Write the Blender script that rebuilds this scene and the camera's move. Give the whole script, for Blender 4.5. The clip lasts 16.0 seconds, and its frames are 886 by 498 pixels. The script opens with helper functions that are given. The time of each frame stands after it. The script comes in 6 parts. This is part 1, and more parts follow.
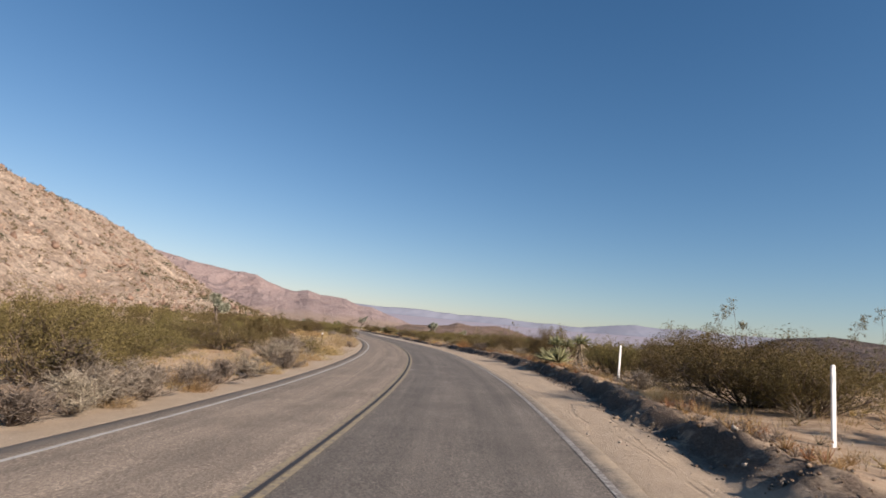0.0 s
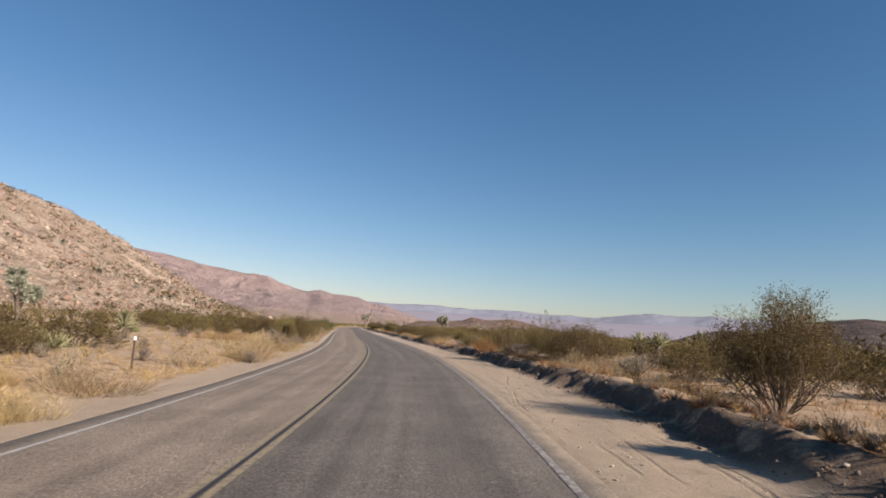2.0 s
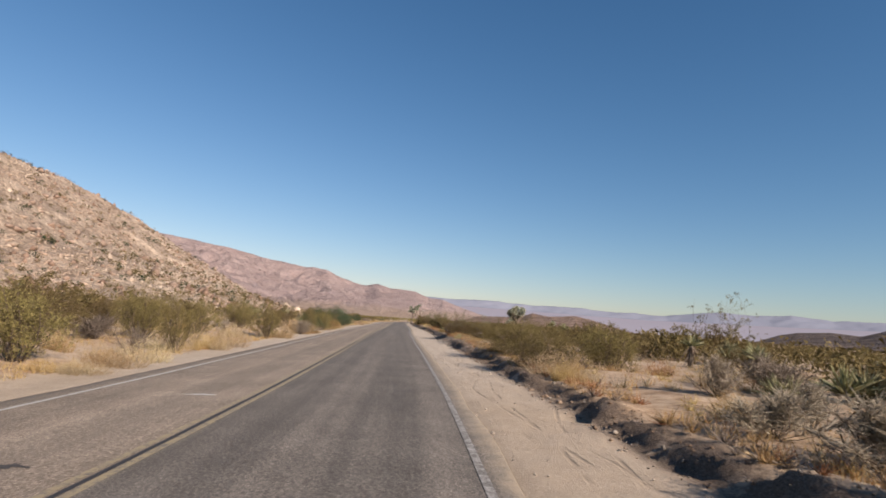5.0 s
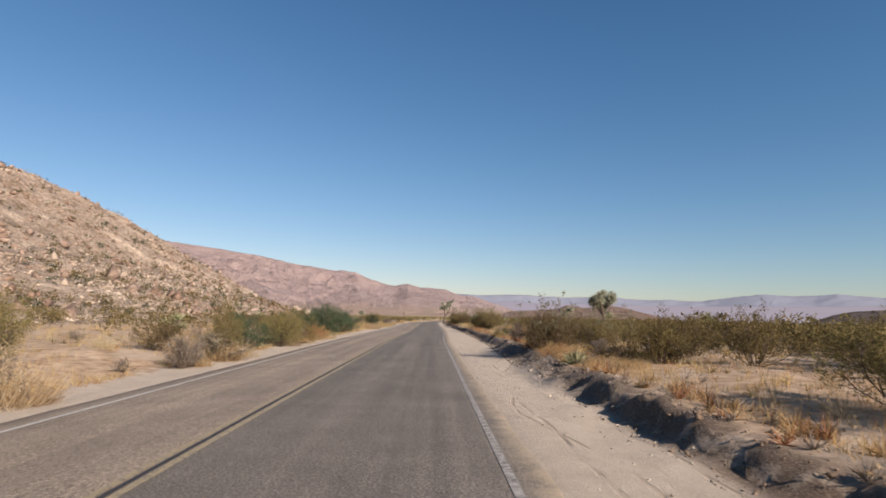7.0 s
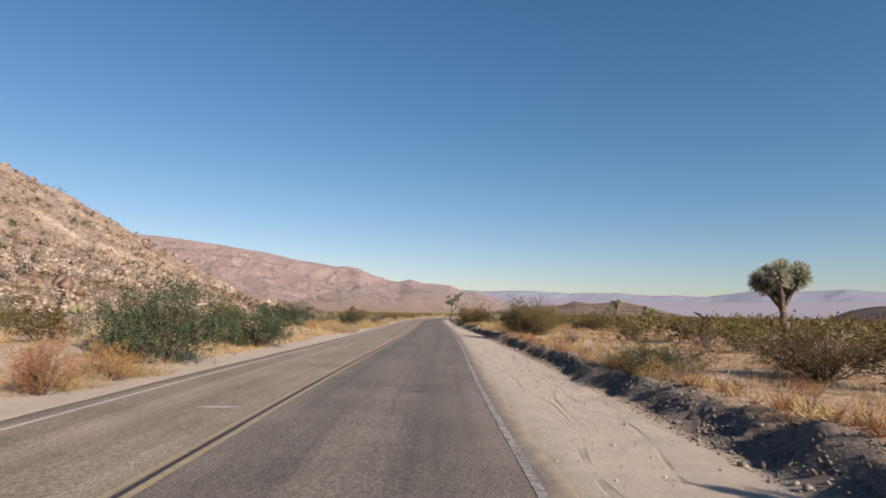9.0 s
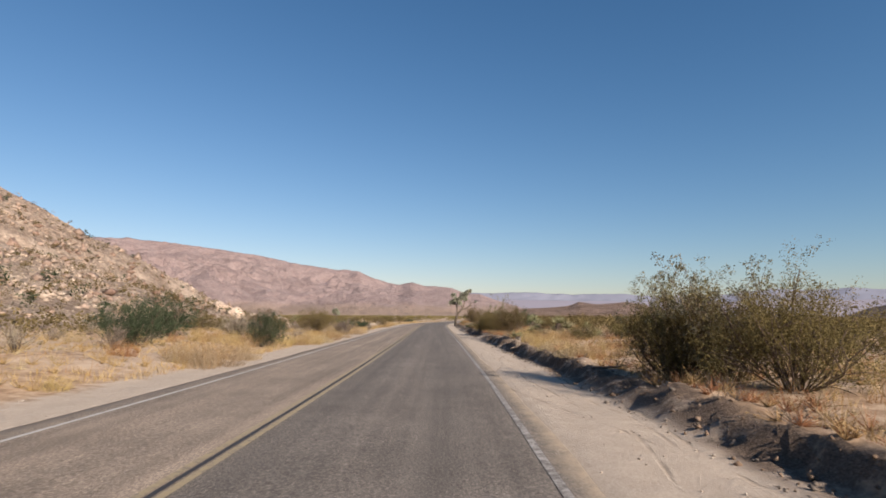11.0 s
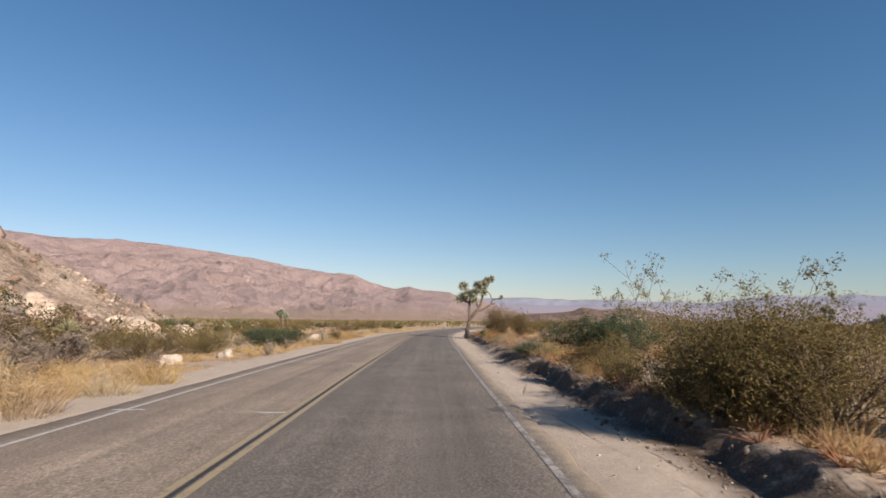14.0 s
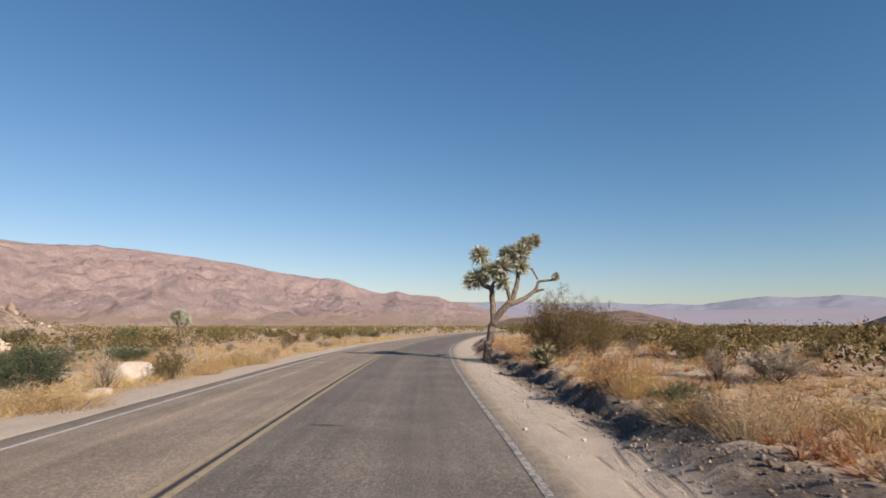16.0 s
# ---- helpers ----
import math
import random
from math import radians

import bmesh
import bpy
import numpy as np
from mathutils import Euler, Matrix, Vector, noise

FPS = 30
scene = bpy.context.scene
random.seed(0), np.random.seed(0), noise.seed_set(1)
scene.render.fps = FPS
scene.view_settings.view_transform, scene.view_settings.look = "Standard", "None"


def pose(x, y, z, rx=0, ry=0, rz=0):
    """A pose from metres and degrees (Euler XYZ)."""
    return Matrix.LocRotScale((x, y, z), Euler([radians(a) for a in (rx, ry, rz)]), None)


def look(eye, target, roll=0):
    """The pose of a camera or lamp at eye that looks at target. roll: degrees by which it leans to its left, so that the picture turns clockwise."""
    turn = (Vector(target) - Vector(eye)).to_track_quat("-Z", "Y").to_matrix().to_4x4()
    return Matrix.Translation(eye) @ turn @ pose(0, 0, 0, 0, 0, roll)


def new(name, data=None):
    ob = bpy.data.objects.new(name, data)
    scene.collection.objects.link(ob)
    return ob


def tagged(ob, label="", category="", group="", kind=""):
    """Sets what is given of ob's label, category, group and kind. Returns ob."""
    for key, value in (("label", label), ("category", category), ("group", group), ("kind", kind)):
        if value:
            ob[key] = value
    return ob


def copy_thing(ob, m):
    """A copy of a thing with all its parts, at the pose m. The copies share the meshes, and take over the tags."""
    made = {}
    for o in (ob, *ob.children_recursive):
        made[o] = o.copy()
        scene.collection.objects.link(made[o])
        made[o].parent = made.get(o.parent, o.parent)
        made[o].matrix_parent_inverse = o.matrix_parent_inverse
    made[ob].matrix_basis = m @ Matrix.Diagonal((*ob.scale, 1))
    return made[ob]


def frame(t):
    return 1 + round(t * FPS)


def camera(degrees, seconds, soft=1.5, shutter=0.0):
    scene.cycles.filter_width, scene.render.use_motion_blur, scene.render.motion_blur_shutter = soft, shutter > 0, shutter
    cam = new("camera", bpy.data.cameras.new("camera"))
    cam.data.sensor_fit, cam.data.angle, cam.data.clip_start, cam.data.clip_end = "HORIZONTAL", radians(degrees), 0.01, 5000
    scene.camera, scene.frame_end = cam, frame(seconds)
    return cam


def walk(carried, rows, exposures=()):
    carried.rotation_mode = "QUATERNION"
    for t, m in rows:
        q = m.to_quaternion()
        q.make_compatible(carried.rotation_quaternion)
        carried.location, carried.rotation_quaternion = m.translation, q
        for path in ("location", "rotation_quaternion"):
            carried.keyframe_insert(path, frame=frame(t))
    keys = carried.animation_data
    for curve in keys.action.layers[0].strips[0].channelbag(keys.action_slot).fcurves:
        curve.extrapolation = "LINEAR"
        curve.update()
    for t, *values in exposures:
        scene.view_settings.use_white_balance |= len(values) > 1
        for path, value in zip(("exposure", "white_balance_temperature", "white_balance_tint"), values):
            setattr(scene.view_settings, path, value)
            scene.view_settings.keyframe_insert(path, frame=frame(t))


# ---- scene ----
# the lens and the drive: seconds, x, y, z, pitch, roll, yaw in metres and degrees
cam = camera(75.0, 16.0, soft=1.7, shutter=0.06)
PATH = [
    (0.0, -5.14, 0.00, 1.63, 8.33, 5.02, -8.65),
    (0.5, -3.75, 6.47, 1.64, 7.90, 5.29, -8.75),
    (1.0, -2.44, 13.00, 1.65, 7.60, 4.44, -9.35),
    (1.5, -1.24, 19.57, 1.66, 7.71, 3.69, -8.33),
    (2.0, -0.18, 26.18, 1.65, 7.82, 3.08, -7.46),
    (2.5, 0.79, 32.78, 1.65, 6.75, 2.78, -7.82),
    (3.0, 1.58, 39.38, 1.65, 6.94, 3.31, -7.17),
    (3.5, 2.21, 45.97, 1.65, 6.55, 3.88, -5.90),
    (4.0, 2.65, 52.57, 1.64, 6.96, 4.31, -4.52),
    (4.5, 2.93, 59.17, 1.63, 6.93, 4.25, -3.10),
    (5.0, 3.08, 65.77, 1.62, 7.04, 3.92, -1.71),
    (5.5, 3.06, 72.37, 1.61, 7.06, 3.25, -0.60),
    (6.0, 2.92, 78.98, 1.61, 7.00, 2.43, 0.21),
    (6.5, 2.69, 85.58, 1.61, 6.87, 1.64, 0.75),
    (7.0, 2.44, 92.18, 1.60, 6.68, 1.06, 1.03),
    (7.5, 2.16, 98.78, 1.60, 6.45, 0.87, 1.05),
    (8.0, 1.91, 105.38, 1.60, 6.18, 1.27, 0.84),
    (8.5, 1.65, 111.98, 1.59, 6.29, 0.80, 1.04),
    (9.0, 1.37, 118.58, 1.58, 6.31, 0.93, 1.37),
    (9.5, 1.14, 125.18, 1.57, 6.35, 0.85, 1.51),
    (10.0, 0.98, 131.79, 1.56, 6.41, 0.66, 1.53),
    (10.5, 0.83, 138.40, 1.56, 6.49, 0.44, 1.50),
    (11.0, 0.61, 145.03, 1.56, 6.58, 0.28, 1.49),
    (11.5, 0.41, 151.65, 1.56, 6.70, 0.26, 1.58),
    (12.0, 0.18, 158.29, 1.56, 6.83, 0.50, 1.84),
    (12.5, -0.06, 164.93, 1.56, 7.02, 0.73, 1.48),
    (13.0, -0.36, 171.58, 1.56, 7.13, 1.28, 1.45),
    (13.5, -0.62, 178.28, 1.56, 7.14, 0.68, 1.44),
    (14.0, -0.87, 185.08, 1.56, 7.08, 0.58, 1.29),
    (14.5, -1.09, 192.00, 1.50, 6.83, 0.91, 1.12),
    (15.0, -1.26, 199.08, 1.50, 6.83, 0.72, 0.92),
    (15.5, -1.53, 206.26, 1.56, 7.11, 0.19, 0.29),
    (16.0, -1.81, 213.53, 1.56, 7.56, -0.04, 0.10),
]


def carried_pose(x, y, z, pitch, roll, yaw):
    """Level heading first, then pitch up, then lean to the left."""
    a, p = radians(yaw), radians(pitch)
    ahead = Vector((-math.sin(a) * math.cos(p), math.cos(a) * math.cos(p), math.sin(p)))
    eye = Vector((x, y, z))
    return look(eye, eye + ahead * 10.0, roll)


walk(cam, [(row[0], carried_pose(*row[1:])) for row in PATH], exposures=[(0.0, 0.88, 6500, 14.0), (16.0, 0.90, 6500, 14.0)])

# ---- daylight: a clear morning, sun from the right of the road ----
SUN_ELEVATION, SUN_AZIMUTH = radians(26.5), radians(136.0)   # azimuth clockwise from +y
world = bpy.data.worlds.new("sky")
scene.world = world
world.use_nodes = True
sky = world.node_tree.nodes.new("ShaderNodeTexSky")
sky.sky_type = "NISHITA"
sky.sun_disc = False
sky.sun_elevation, sky.sun_rotation = SUN_ELEVATION, SUN_AZIMUTH
sky.altitude, sky.air_density, sky.dust_density, sky.ozone_density = 900.0, 1.15, 0.7, 0.5
background = world.node_tree.nodes["Background"]
background.inputs["Strength"].default_value = 0.0505
# the clear high-desert air: deeper blue overhead, less red in the thin light than the sky model has
split = world.node_tree.nodes.new("ShaderNodeSeparateColor")
joined = world.node_tree.nodes.new("ShaderNodeCombineColor")
world.node_tree.links.new(sky.outputs["Color"], split.inputs[0])
for n, (share, power) in enumerate(((0.47, 1.33), (0.85, 1.055), (1.2, 0.965))):
    bend = world.node_tree.nodes.new("ShaderNodeMath")
    bend.operation = "POWER"
    bend.inputs[1].default_value = power
    gain = world.node_tree.nodes.new("ShaderNodeMath")
    gain.operation = "MULTIPLY"
    gain.inputs[1].default_value = share
    world.node_tree.links.new(split.outputs[n], bend.inputs[0])
    world.node_tree.links.new(bend.outputs[0], gain.inputs[0])
    world.node_tree.links.new(gain.outputs[0], joined.inputs[n])
world.node_tree.links.new(joined.outputs[0], background.inputs["Color"])
sun_data = bpy.data.lights.new("sun", "SUN")
sun_data.energy, sun_data.angle, sun_data.color = 5.0, radians(0.53), (1.0, 0.875, 0.735)
sun = new("sun", sun_data)
toward = Vector((math.sin(SUN_AZIMUTH) * math.cos(SUN_ELEVATION), math.cos(SUN_AZIMUTH) * math.cos(SUN_ELEVATION), math.sin(SUN_ELEVATION)))
sun.matrix_world = look(toward * 200.0, (0, 0, 0))


# ---- materials ----
def material(name, build, roughness=0.9):
    """A node material; build(nodes, links, shader, coordinates) wires its colour and relief."""
    m = bpy.data.materials.new(name)
    m.use_nodes = True
    tree = m.node_tree
    shader = tree.nodes["Principled BSDF"]
    shader.inputs["Roughness"].default_value = roughness
    shader.inputs["Specular IOR Level"].default_value = 0.25
    coords = tree.nodes.new("ShaderNodeTexCoord")
    build(tree, shader, coords)
    return m


def noise_of(tree, source, scale, detail=4.0, rough=0.6):
    n = tree.nodes.new("ShaderNodeTexNoise")
    n.inputs["Scale"].default_value = scale
    n.inputs["Detail"].default_value = detail
    n.inputs["Roughness"].default_value = rough
    tree.links.new(source, n.inputs["Vector"])
    return n.outputs["Fac"]


def ramp_of(tree, source, *stops):
    r = tree.nodes.new("ShaderNodeValToRGB")
    while len(r.color_ramp.elements) < len(stops):
        r.color_ramp.elements.new(0.5)
    for e, (p, c) in zip(r.color_ramp.elements, stops):
        e.position, e.color = p, (*c, 1.0) if len(c) == 3 else c
    tree.links.new(source, r.inputs["Fac"])
    return r.outputs["Color"]


def mixed(tree, fac, a, b, kind="MIX"):
    n = tree.nodes.new("ShaderNodeMix")
    n.data_type, n.blend_type = "RGBA", kind
    for socket, v in ((n.inputs[0], fac), (n.inputs[6], a), (n.inputs[7], b)):
        if isinstance(v, (int, float)):
            socket.default_value = v
        elif isinstance(v, tuple):
            socket.default_value = (*v, 1.0)
        else:
            tree.links.new(v, socket)
    return n.outputs[2]


def arith(tree, op, a, b=None, c=None):
    n = tree.nodes.new("ShaderNodeMath")
    n.operation = op
    for i, v in enumerate((a, b, c)):
        if v is None:
            continue
        if isinstance(v, (int, float)):
            n.inputs[i].default_value = v
        else:
            tree.links.new(v, n.inputs[i])
    return n.outputs[0]


def span(tree, source, a, b, smooth=True):
    n = tree.nodes.new("ShaderNodeMapRange")
    n.interpolation_type = "SMOOTHSTEP" if smooth else "LINEAR"
    n.inputs["From Min"].default_value, n.inputs["From Max"].default_value = a, b
    tree.links.new(source, n.inputs["Value"])
    return n.outputs["Result"]


def relief(tree, shader, height, strength, distance):
    b = tree.nodes.new("ShaderNodeBump")
    b.inputs["Strength"].default_value, b.inputs["Distance"].default_value = strength, distance
    tree.links.new(height, b.inputs["Height"])
    tree.links.new(b.outputs["Normal"], shader.inputs["Normal"])


def lateral(tree):
    """How far to the right of the road's middle a point lies, and how far along it."""
    a = tree.nodes.new("ShaderNodeUVMap")
    a.uv_map = "along"
    s = tree.nodes.new("ShaderNodeSeparateXYZ")
    tree.links.new(a.outputs["UV"], s.inputs["Vector"])
    return s.outputs["X"], s.outputs["Y"], a.outputs["UV"]


def asphalt_look(tree, shader, coords):
    u, v, uv = lateral(tree)
    p = coords.outputs["Object"]
    grain = noise_of(tree, p, 32.0, 4.0, 0.85)
    coarse = noise_of(tree, p, 14.0, 3.0, 0.7)
    patch = noise_of(tree, p, 0.55, 5.0, 0.65)
    stretch = tree.nodes.new("ShaderNodeMapping")
    stretch.inputs["Scale"].default_value = (2.6, 0.045, 1.0)
    tree.links.new(uv, stretch.inputs["Vector"])
    streak = noise_of(tree, stretch.outputs["Vector"], 1.0, 5.0, 0.6)
    base = ramp_of(tree, grain, (0.34, (0.037, 0.031, 0.026)), (0.5, (0.106, 0.091, 0.078)), (0.66, (0.296, 0.260, 0.220)))
    base = mixed(tree, arith(tree, "MULTIPLY", span(tree, coarse, 0.35, 0.7), 0.5), base, (0.140, 0.126, 0.110), "MIX")
    base = mixed(tree, 0.65, base, ramp_of(tree, streak, (0.3, (0.62, 0.62, 0.62)), (0.7, (1.25, 1.24, 1.22))), "MULTIPLY")
    base = mixed(tree, 0.5, base, ramp_of(tree, patch, (0.35, (0.66, 0.66, 0.66)), (0.65, (1.25, 1.25, 1.25))), "MULTIPLY")
    # the far lane's older, paler surface
    older = span(tree, u, 0.12, -0.12)
    base = mixed(tree, older, base, mixed(tree, 1.0, base, (1.66, 1.54, 1.40), "MULTIPLY"))
    # polished wheel tracks, two to a lane
    wheel = arith(tree, "COSINE", arith(tree, "MULTIPLY", arith(tree, "ADD", u, 0.15), 3.55))
    base = mixed(tree, arith(tree, "MULTIPLY", span(tree, wheel, -0.2, 1.0), 0.45), base, mixed(tree, 1.0, base, (1.3, 1.28, 1.26), "MULTIPLY"))
    # sand blown over the edges
    dusty = arith(tree, "ADD", arith(tree, "ABSOLUTE", arith(tree, "ADD", u, -0.3)), arith(tree, "MULTIPLY", noise_of(tree, p, 2.5, 5.0, 0.7), 0.9))
    base = mixed(tree, span(tree, dusty, 3.75, 4.45), base, (0.288, 0.232, 0.168))
    tree.links.new(base, shader.inputs["Base Color"])
    relief(tree, shader, grain, 0.55, 0.012)


def sand_look(tree, shader, coords):
    u, v, uv = lateral(tree)
    p = coords.outputs["Object"]
    fine = noise_of(tree, p, 38.0, 4.0, 0.75)
    mid = noise_of(tree, p, 2.2, 6.0, 0.65)
    wide = noise_of(tree, p, 0.16, 5.0, 0.6)
    # ochre sand on the first stretch, paler and greyer farther on
    ochre = ramp_of(tree, fine, (0.3, (0.268, 0.204, 0.142)), (0.55, (0.372, 0.294, 0.214)), (0.8, (0.475, 0.395, 0.302)))
    chalk = ramp_of(tree, fine, (0.3, (0.296, 0.244, 0.192)), (0.55, (0.408, 0.344, 0.276)), (0.8, (0.512, 0.448, 0.372)))
    pale = mixed(tree, span(tree, arith(tree, "ADD", v, arith(tree, "MULTIPLY", wide, 40.0)), 85.0, 120.0), ochre, chalk)
    litter = ramp_of(tree, mid, (0.34, (0.195, 0.125, 0.075)), (0.48, (0.315, 0.218, 0.138)), (0.62, (0.43, 0.322, 0.22)))
    plain = mixed(tree, span(tree, wide, 0.42, 0.6), litter, mixed(tree, 0.5, litter, pale))
    plain = mixed(tree, 0.35, plain, ramp_of(tree, fine, (0.3, (0.6, 0.6, 0.6)), (0.7, (1.3, 1.3, 1.3))), "MULTIPLY")
    # the graded shoulders are bare pale sand
    edge = arith(tree, "ADD", u, arith(tree, "MULTIPLY", mid, 1.6))
    bare = arith(tree, "MULTIPLY", span(tree, edge, -4.9, -4.2), span(tree, edge, 7.6, 6.6))
    shade = mixed(tree, 0.5, pale, ramp_of(tree, mid, (0.3, (0.78, 0.76, 0.74)), (0.7, (1.12, 1.12, 1.12))), "MULTIPLY")
    colour = mixed(tree, bare, plain, shade)
    # bare brown earth on the cut face, its shade put into the colour, dark broken asphalt tipped over it in places
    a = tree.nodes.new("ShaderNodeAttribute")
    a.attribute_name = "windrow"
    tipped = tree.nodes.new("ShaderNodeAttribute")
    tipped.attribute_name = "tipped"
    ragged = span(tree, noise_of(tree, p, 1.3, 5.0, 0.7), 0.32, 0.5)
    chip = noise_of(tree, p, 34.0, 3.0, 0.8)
    # darker than the loose clods, to stand in for the shade on the face
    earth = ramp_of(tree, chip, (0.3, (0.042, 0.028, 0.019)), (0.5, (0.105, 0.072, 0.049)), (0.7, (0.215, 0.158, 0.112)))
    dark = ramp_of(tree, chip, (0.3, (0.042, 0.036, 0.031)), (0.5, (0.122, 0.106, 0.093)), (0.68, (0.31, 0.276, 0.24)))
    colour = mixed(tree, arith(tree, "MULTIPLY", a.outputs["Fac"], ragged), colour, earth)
    colour = mixed(tree, arith(tree, "MULTIPLY", tipped.outputs["Fac"], ragged), colour, dark)
    # wheel ruts pressed into the right-hand shoulder
    stretch = tree.nodes.new("ShaderNodeMapping")
    stretch.inputs["Scale"].default_value = (1.5, 0.10, 1.0)
    tree.links.new(uv, stretch.inputs["Vector"])
    rut = noise_of(tree, stretch.outputs["Vector"], 1.0, 5.0, 0.65)
    # tyre tracks wandering along the shoulder
    track = None
    for n, lane in enumerate((4.65, 5.0, 5.45, 5.85)):
        drift = tree.nodes.new("ShaderNodeTexNoise")
        drift.noise_dimensions = "1D"
        drift.inputs["Scale"].default_value, drift.inputs["Detail"].default_value = 0.09, 1.0
        tree.links.new(arith(tree, "ADD", v, 37.0 * n), drift.inputs["W"])
        off = arith(tree, "ABSOLUTE", arith(tree, "SUBTRACT", u, arith(tree, "ADD", arith(tree, "MULTIPLY", drift.outputs["Fac"], 2.2), lane - 1.1)))
        line = span(tree, off, 0.05, 0.012)
        track = line if track is None else arith(tree, "MAXIMUM", track, line)
    track = arith(tree, "MULTIPLY", arith(tree, "MULTIPLY", track, bare), span(tree, noise_of(tree, p, 0.8, 3.0, 0.6), 0.42, 0.6))
    colour = mixed(tree, arith(tree, "MULTIPLY", track, 0.5), colour, (0.184, 0.140, 0.100))
    tree.links.new(colour, shader.inputs["Base Color"])
    lumps = arith(tree, "ADD", arith(tree, "MULTIPLY", fine, 0.35), arith(tree, "MULTIPLY", mid, 0.6))
    lumps = arith(tree, "ADD", lumps, arith(tree, "MULTIPLY", arith(tree, "MULTIPLY", chip, a.outputs["Fac"]), 0.8))
    relief(tree, shader, arith(tree, "ADD", lumps, arith(tree, "SUBTRACT", arith(tree, "MULTIPLY", rut, arith(tree, "MULTIPLY", bare, 0.3)), arith(tree, "MULTIPLY", track, 0.28))), 0.6, 0.08)


def paint_look(colour, worn, fade=0.0):
    """Thin paint worn down to the stones; with fade it is older on the first stretch of the road."""
    def build(tree, shader, coords):
        p = coords.outputs["Object"]
        wear = noise_of(tree, p, 9.0, 6.0, 0.75)
        grit = noise_of(tree, p, 60.0, 3.0, 0.8)
        total = arith(tree, "ADD", wear, arith(tree, "MULTIPLY", grit, 0.35))
        if fade:
            place_at = tree.nodes.new("ShaderNodeSeparateXYZ")
            tree.links.new(p, place_at.inputs["Vector"])
            total = arith(tree, "ADD", total, arith(tree, "MULTIPLY", span(tree, place_at.outputs["Y"], 185.0, 40.0), fade))
        c = mixed(tree, span(tree, total, worn - 0.1, worn + 0.12), colour, (0.12, 0.108, 0.096))
        tree.links.new(c, shader.inputs["Base Color"])
        relief(tree, shader, grit, 0.4, 0.008)
    return build


def leafy(dark, light, tip, spread=0.6):
    """Leaves that vary from leaf to leaf and from plant to plant."""
    def build(tree, shader, coords):
        g = tree.nodes.new("ShaderNodeNewGeometry")
        o = tree.nodes.new("ShaderNodeObjectInfo")
        c = ramp_of(tree, g.outputs["Random Per Island"], (0.0, dark), (0.55, light), (1.0, tip))
        h = tree.nodes.new("ShaderNodeHueSaturation")
        tree.links.new(c, h.inputs["Color"])
        tree.links.new(arith(tree, "ADD", 1.0 - spread * 0.5, arith(tree, "MULTIPLY", o.outputs["Random"], spread)), h.inputs["Value"])
        tree.links.new(arith(tree, "ADD", 0.485, arith(tree, "MULTIPLY", o.outputs["Random"], 0.03)), h.inputs["Hue"])
        tree.links.new(h.outputs["Color"], shader.inputs["Base Color"])
        shader.inputs["Subsurface Weight"].default_value = 0.0
        thin = tree.nodes.new("ShaderNodeBsdfTranslucent")
        tree.links.new(h.outputs["Color"], thin.inputs["Color"])
        both = tree.nodes.new("ShaderNodeMixShader")
        both.inputs[0].default_value = 0.28
        out = tree.nodes["Material Output"]
        tree.links.new(shader.outputs[0], both.inputs[1])
        tree.links.new(thin.outputs[0], both.inputs[2])
        tree.links.new(both.outputs[0], out.inputs["Surface"])
    return build


def stony(dark, mid, light, scale, bump=0.5, size=0.06, stain=0.0):
    def build(tree, shader, coords):
        p = coords.outputs["Object"]
        g = tree.nodes.new("ShaderNodeNewGeometry")
        n = noise_of(tree, p, scale, 7.0, 0.7)
        c = ramp_of(tree, n, (0.3, dark), (0.5, mid), (0.7, light))
        c = mixed(tree, 0.6, c, ramp_of(tree, g.outputs["Random Per Island"], (0.0, (0.72, 0.68, 0.66)), (0.6, (1.0, 0.98, 0.95)), (1.0, (1.25, 1.22, 1.18))), "MULTIPLY")
        if stain:
            c = mixed(tree, arith(tree, "MULTIPLY", span(tree, noise_of(tree, p, 0.045, 5.0, 0.6), 0.46, 0.56), stain), c, mixed(tree, 1.0, c, (0.66, 0.52, 0.46), "MULTIPLY"))
        tree.links.new(c, shader.inputs["Base Color"])
        relief(tree, shader, noise_of(tree, p, scale * 4.0, 6.0, 0.7), bump, size)
    return build


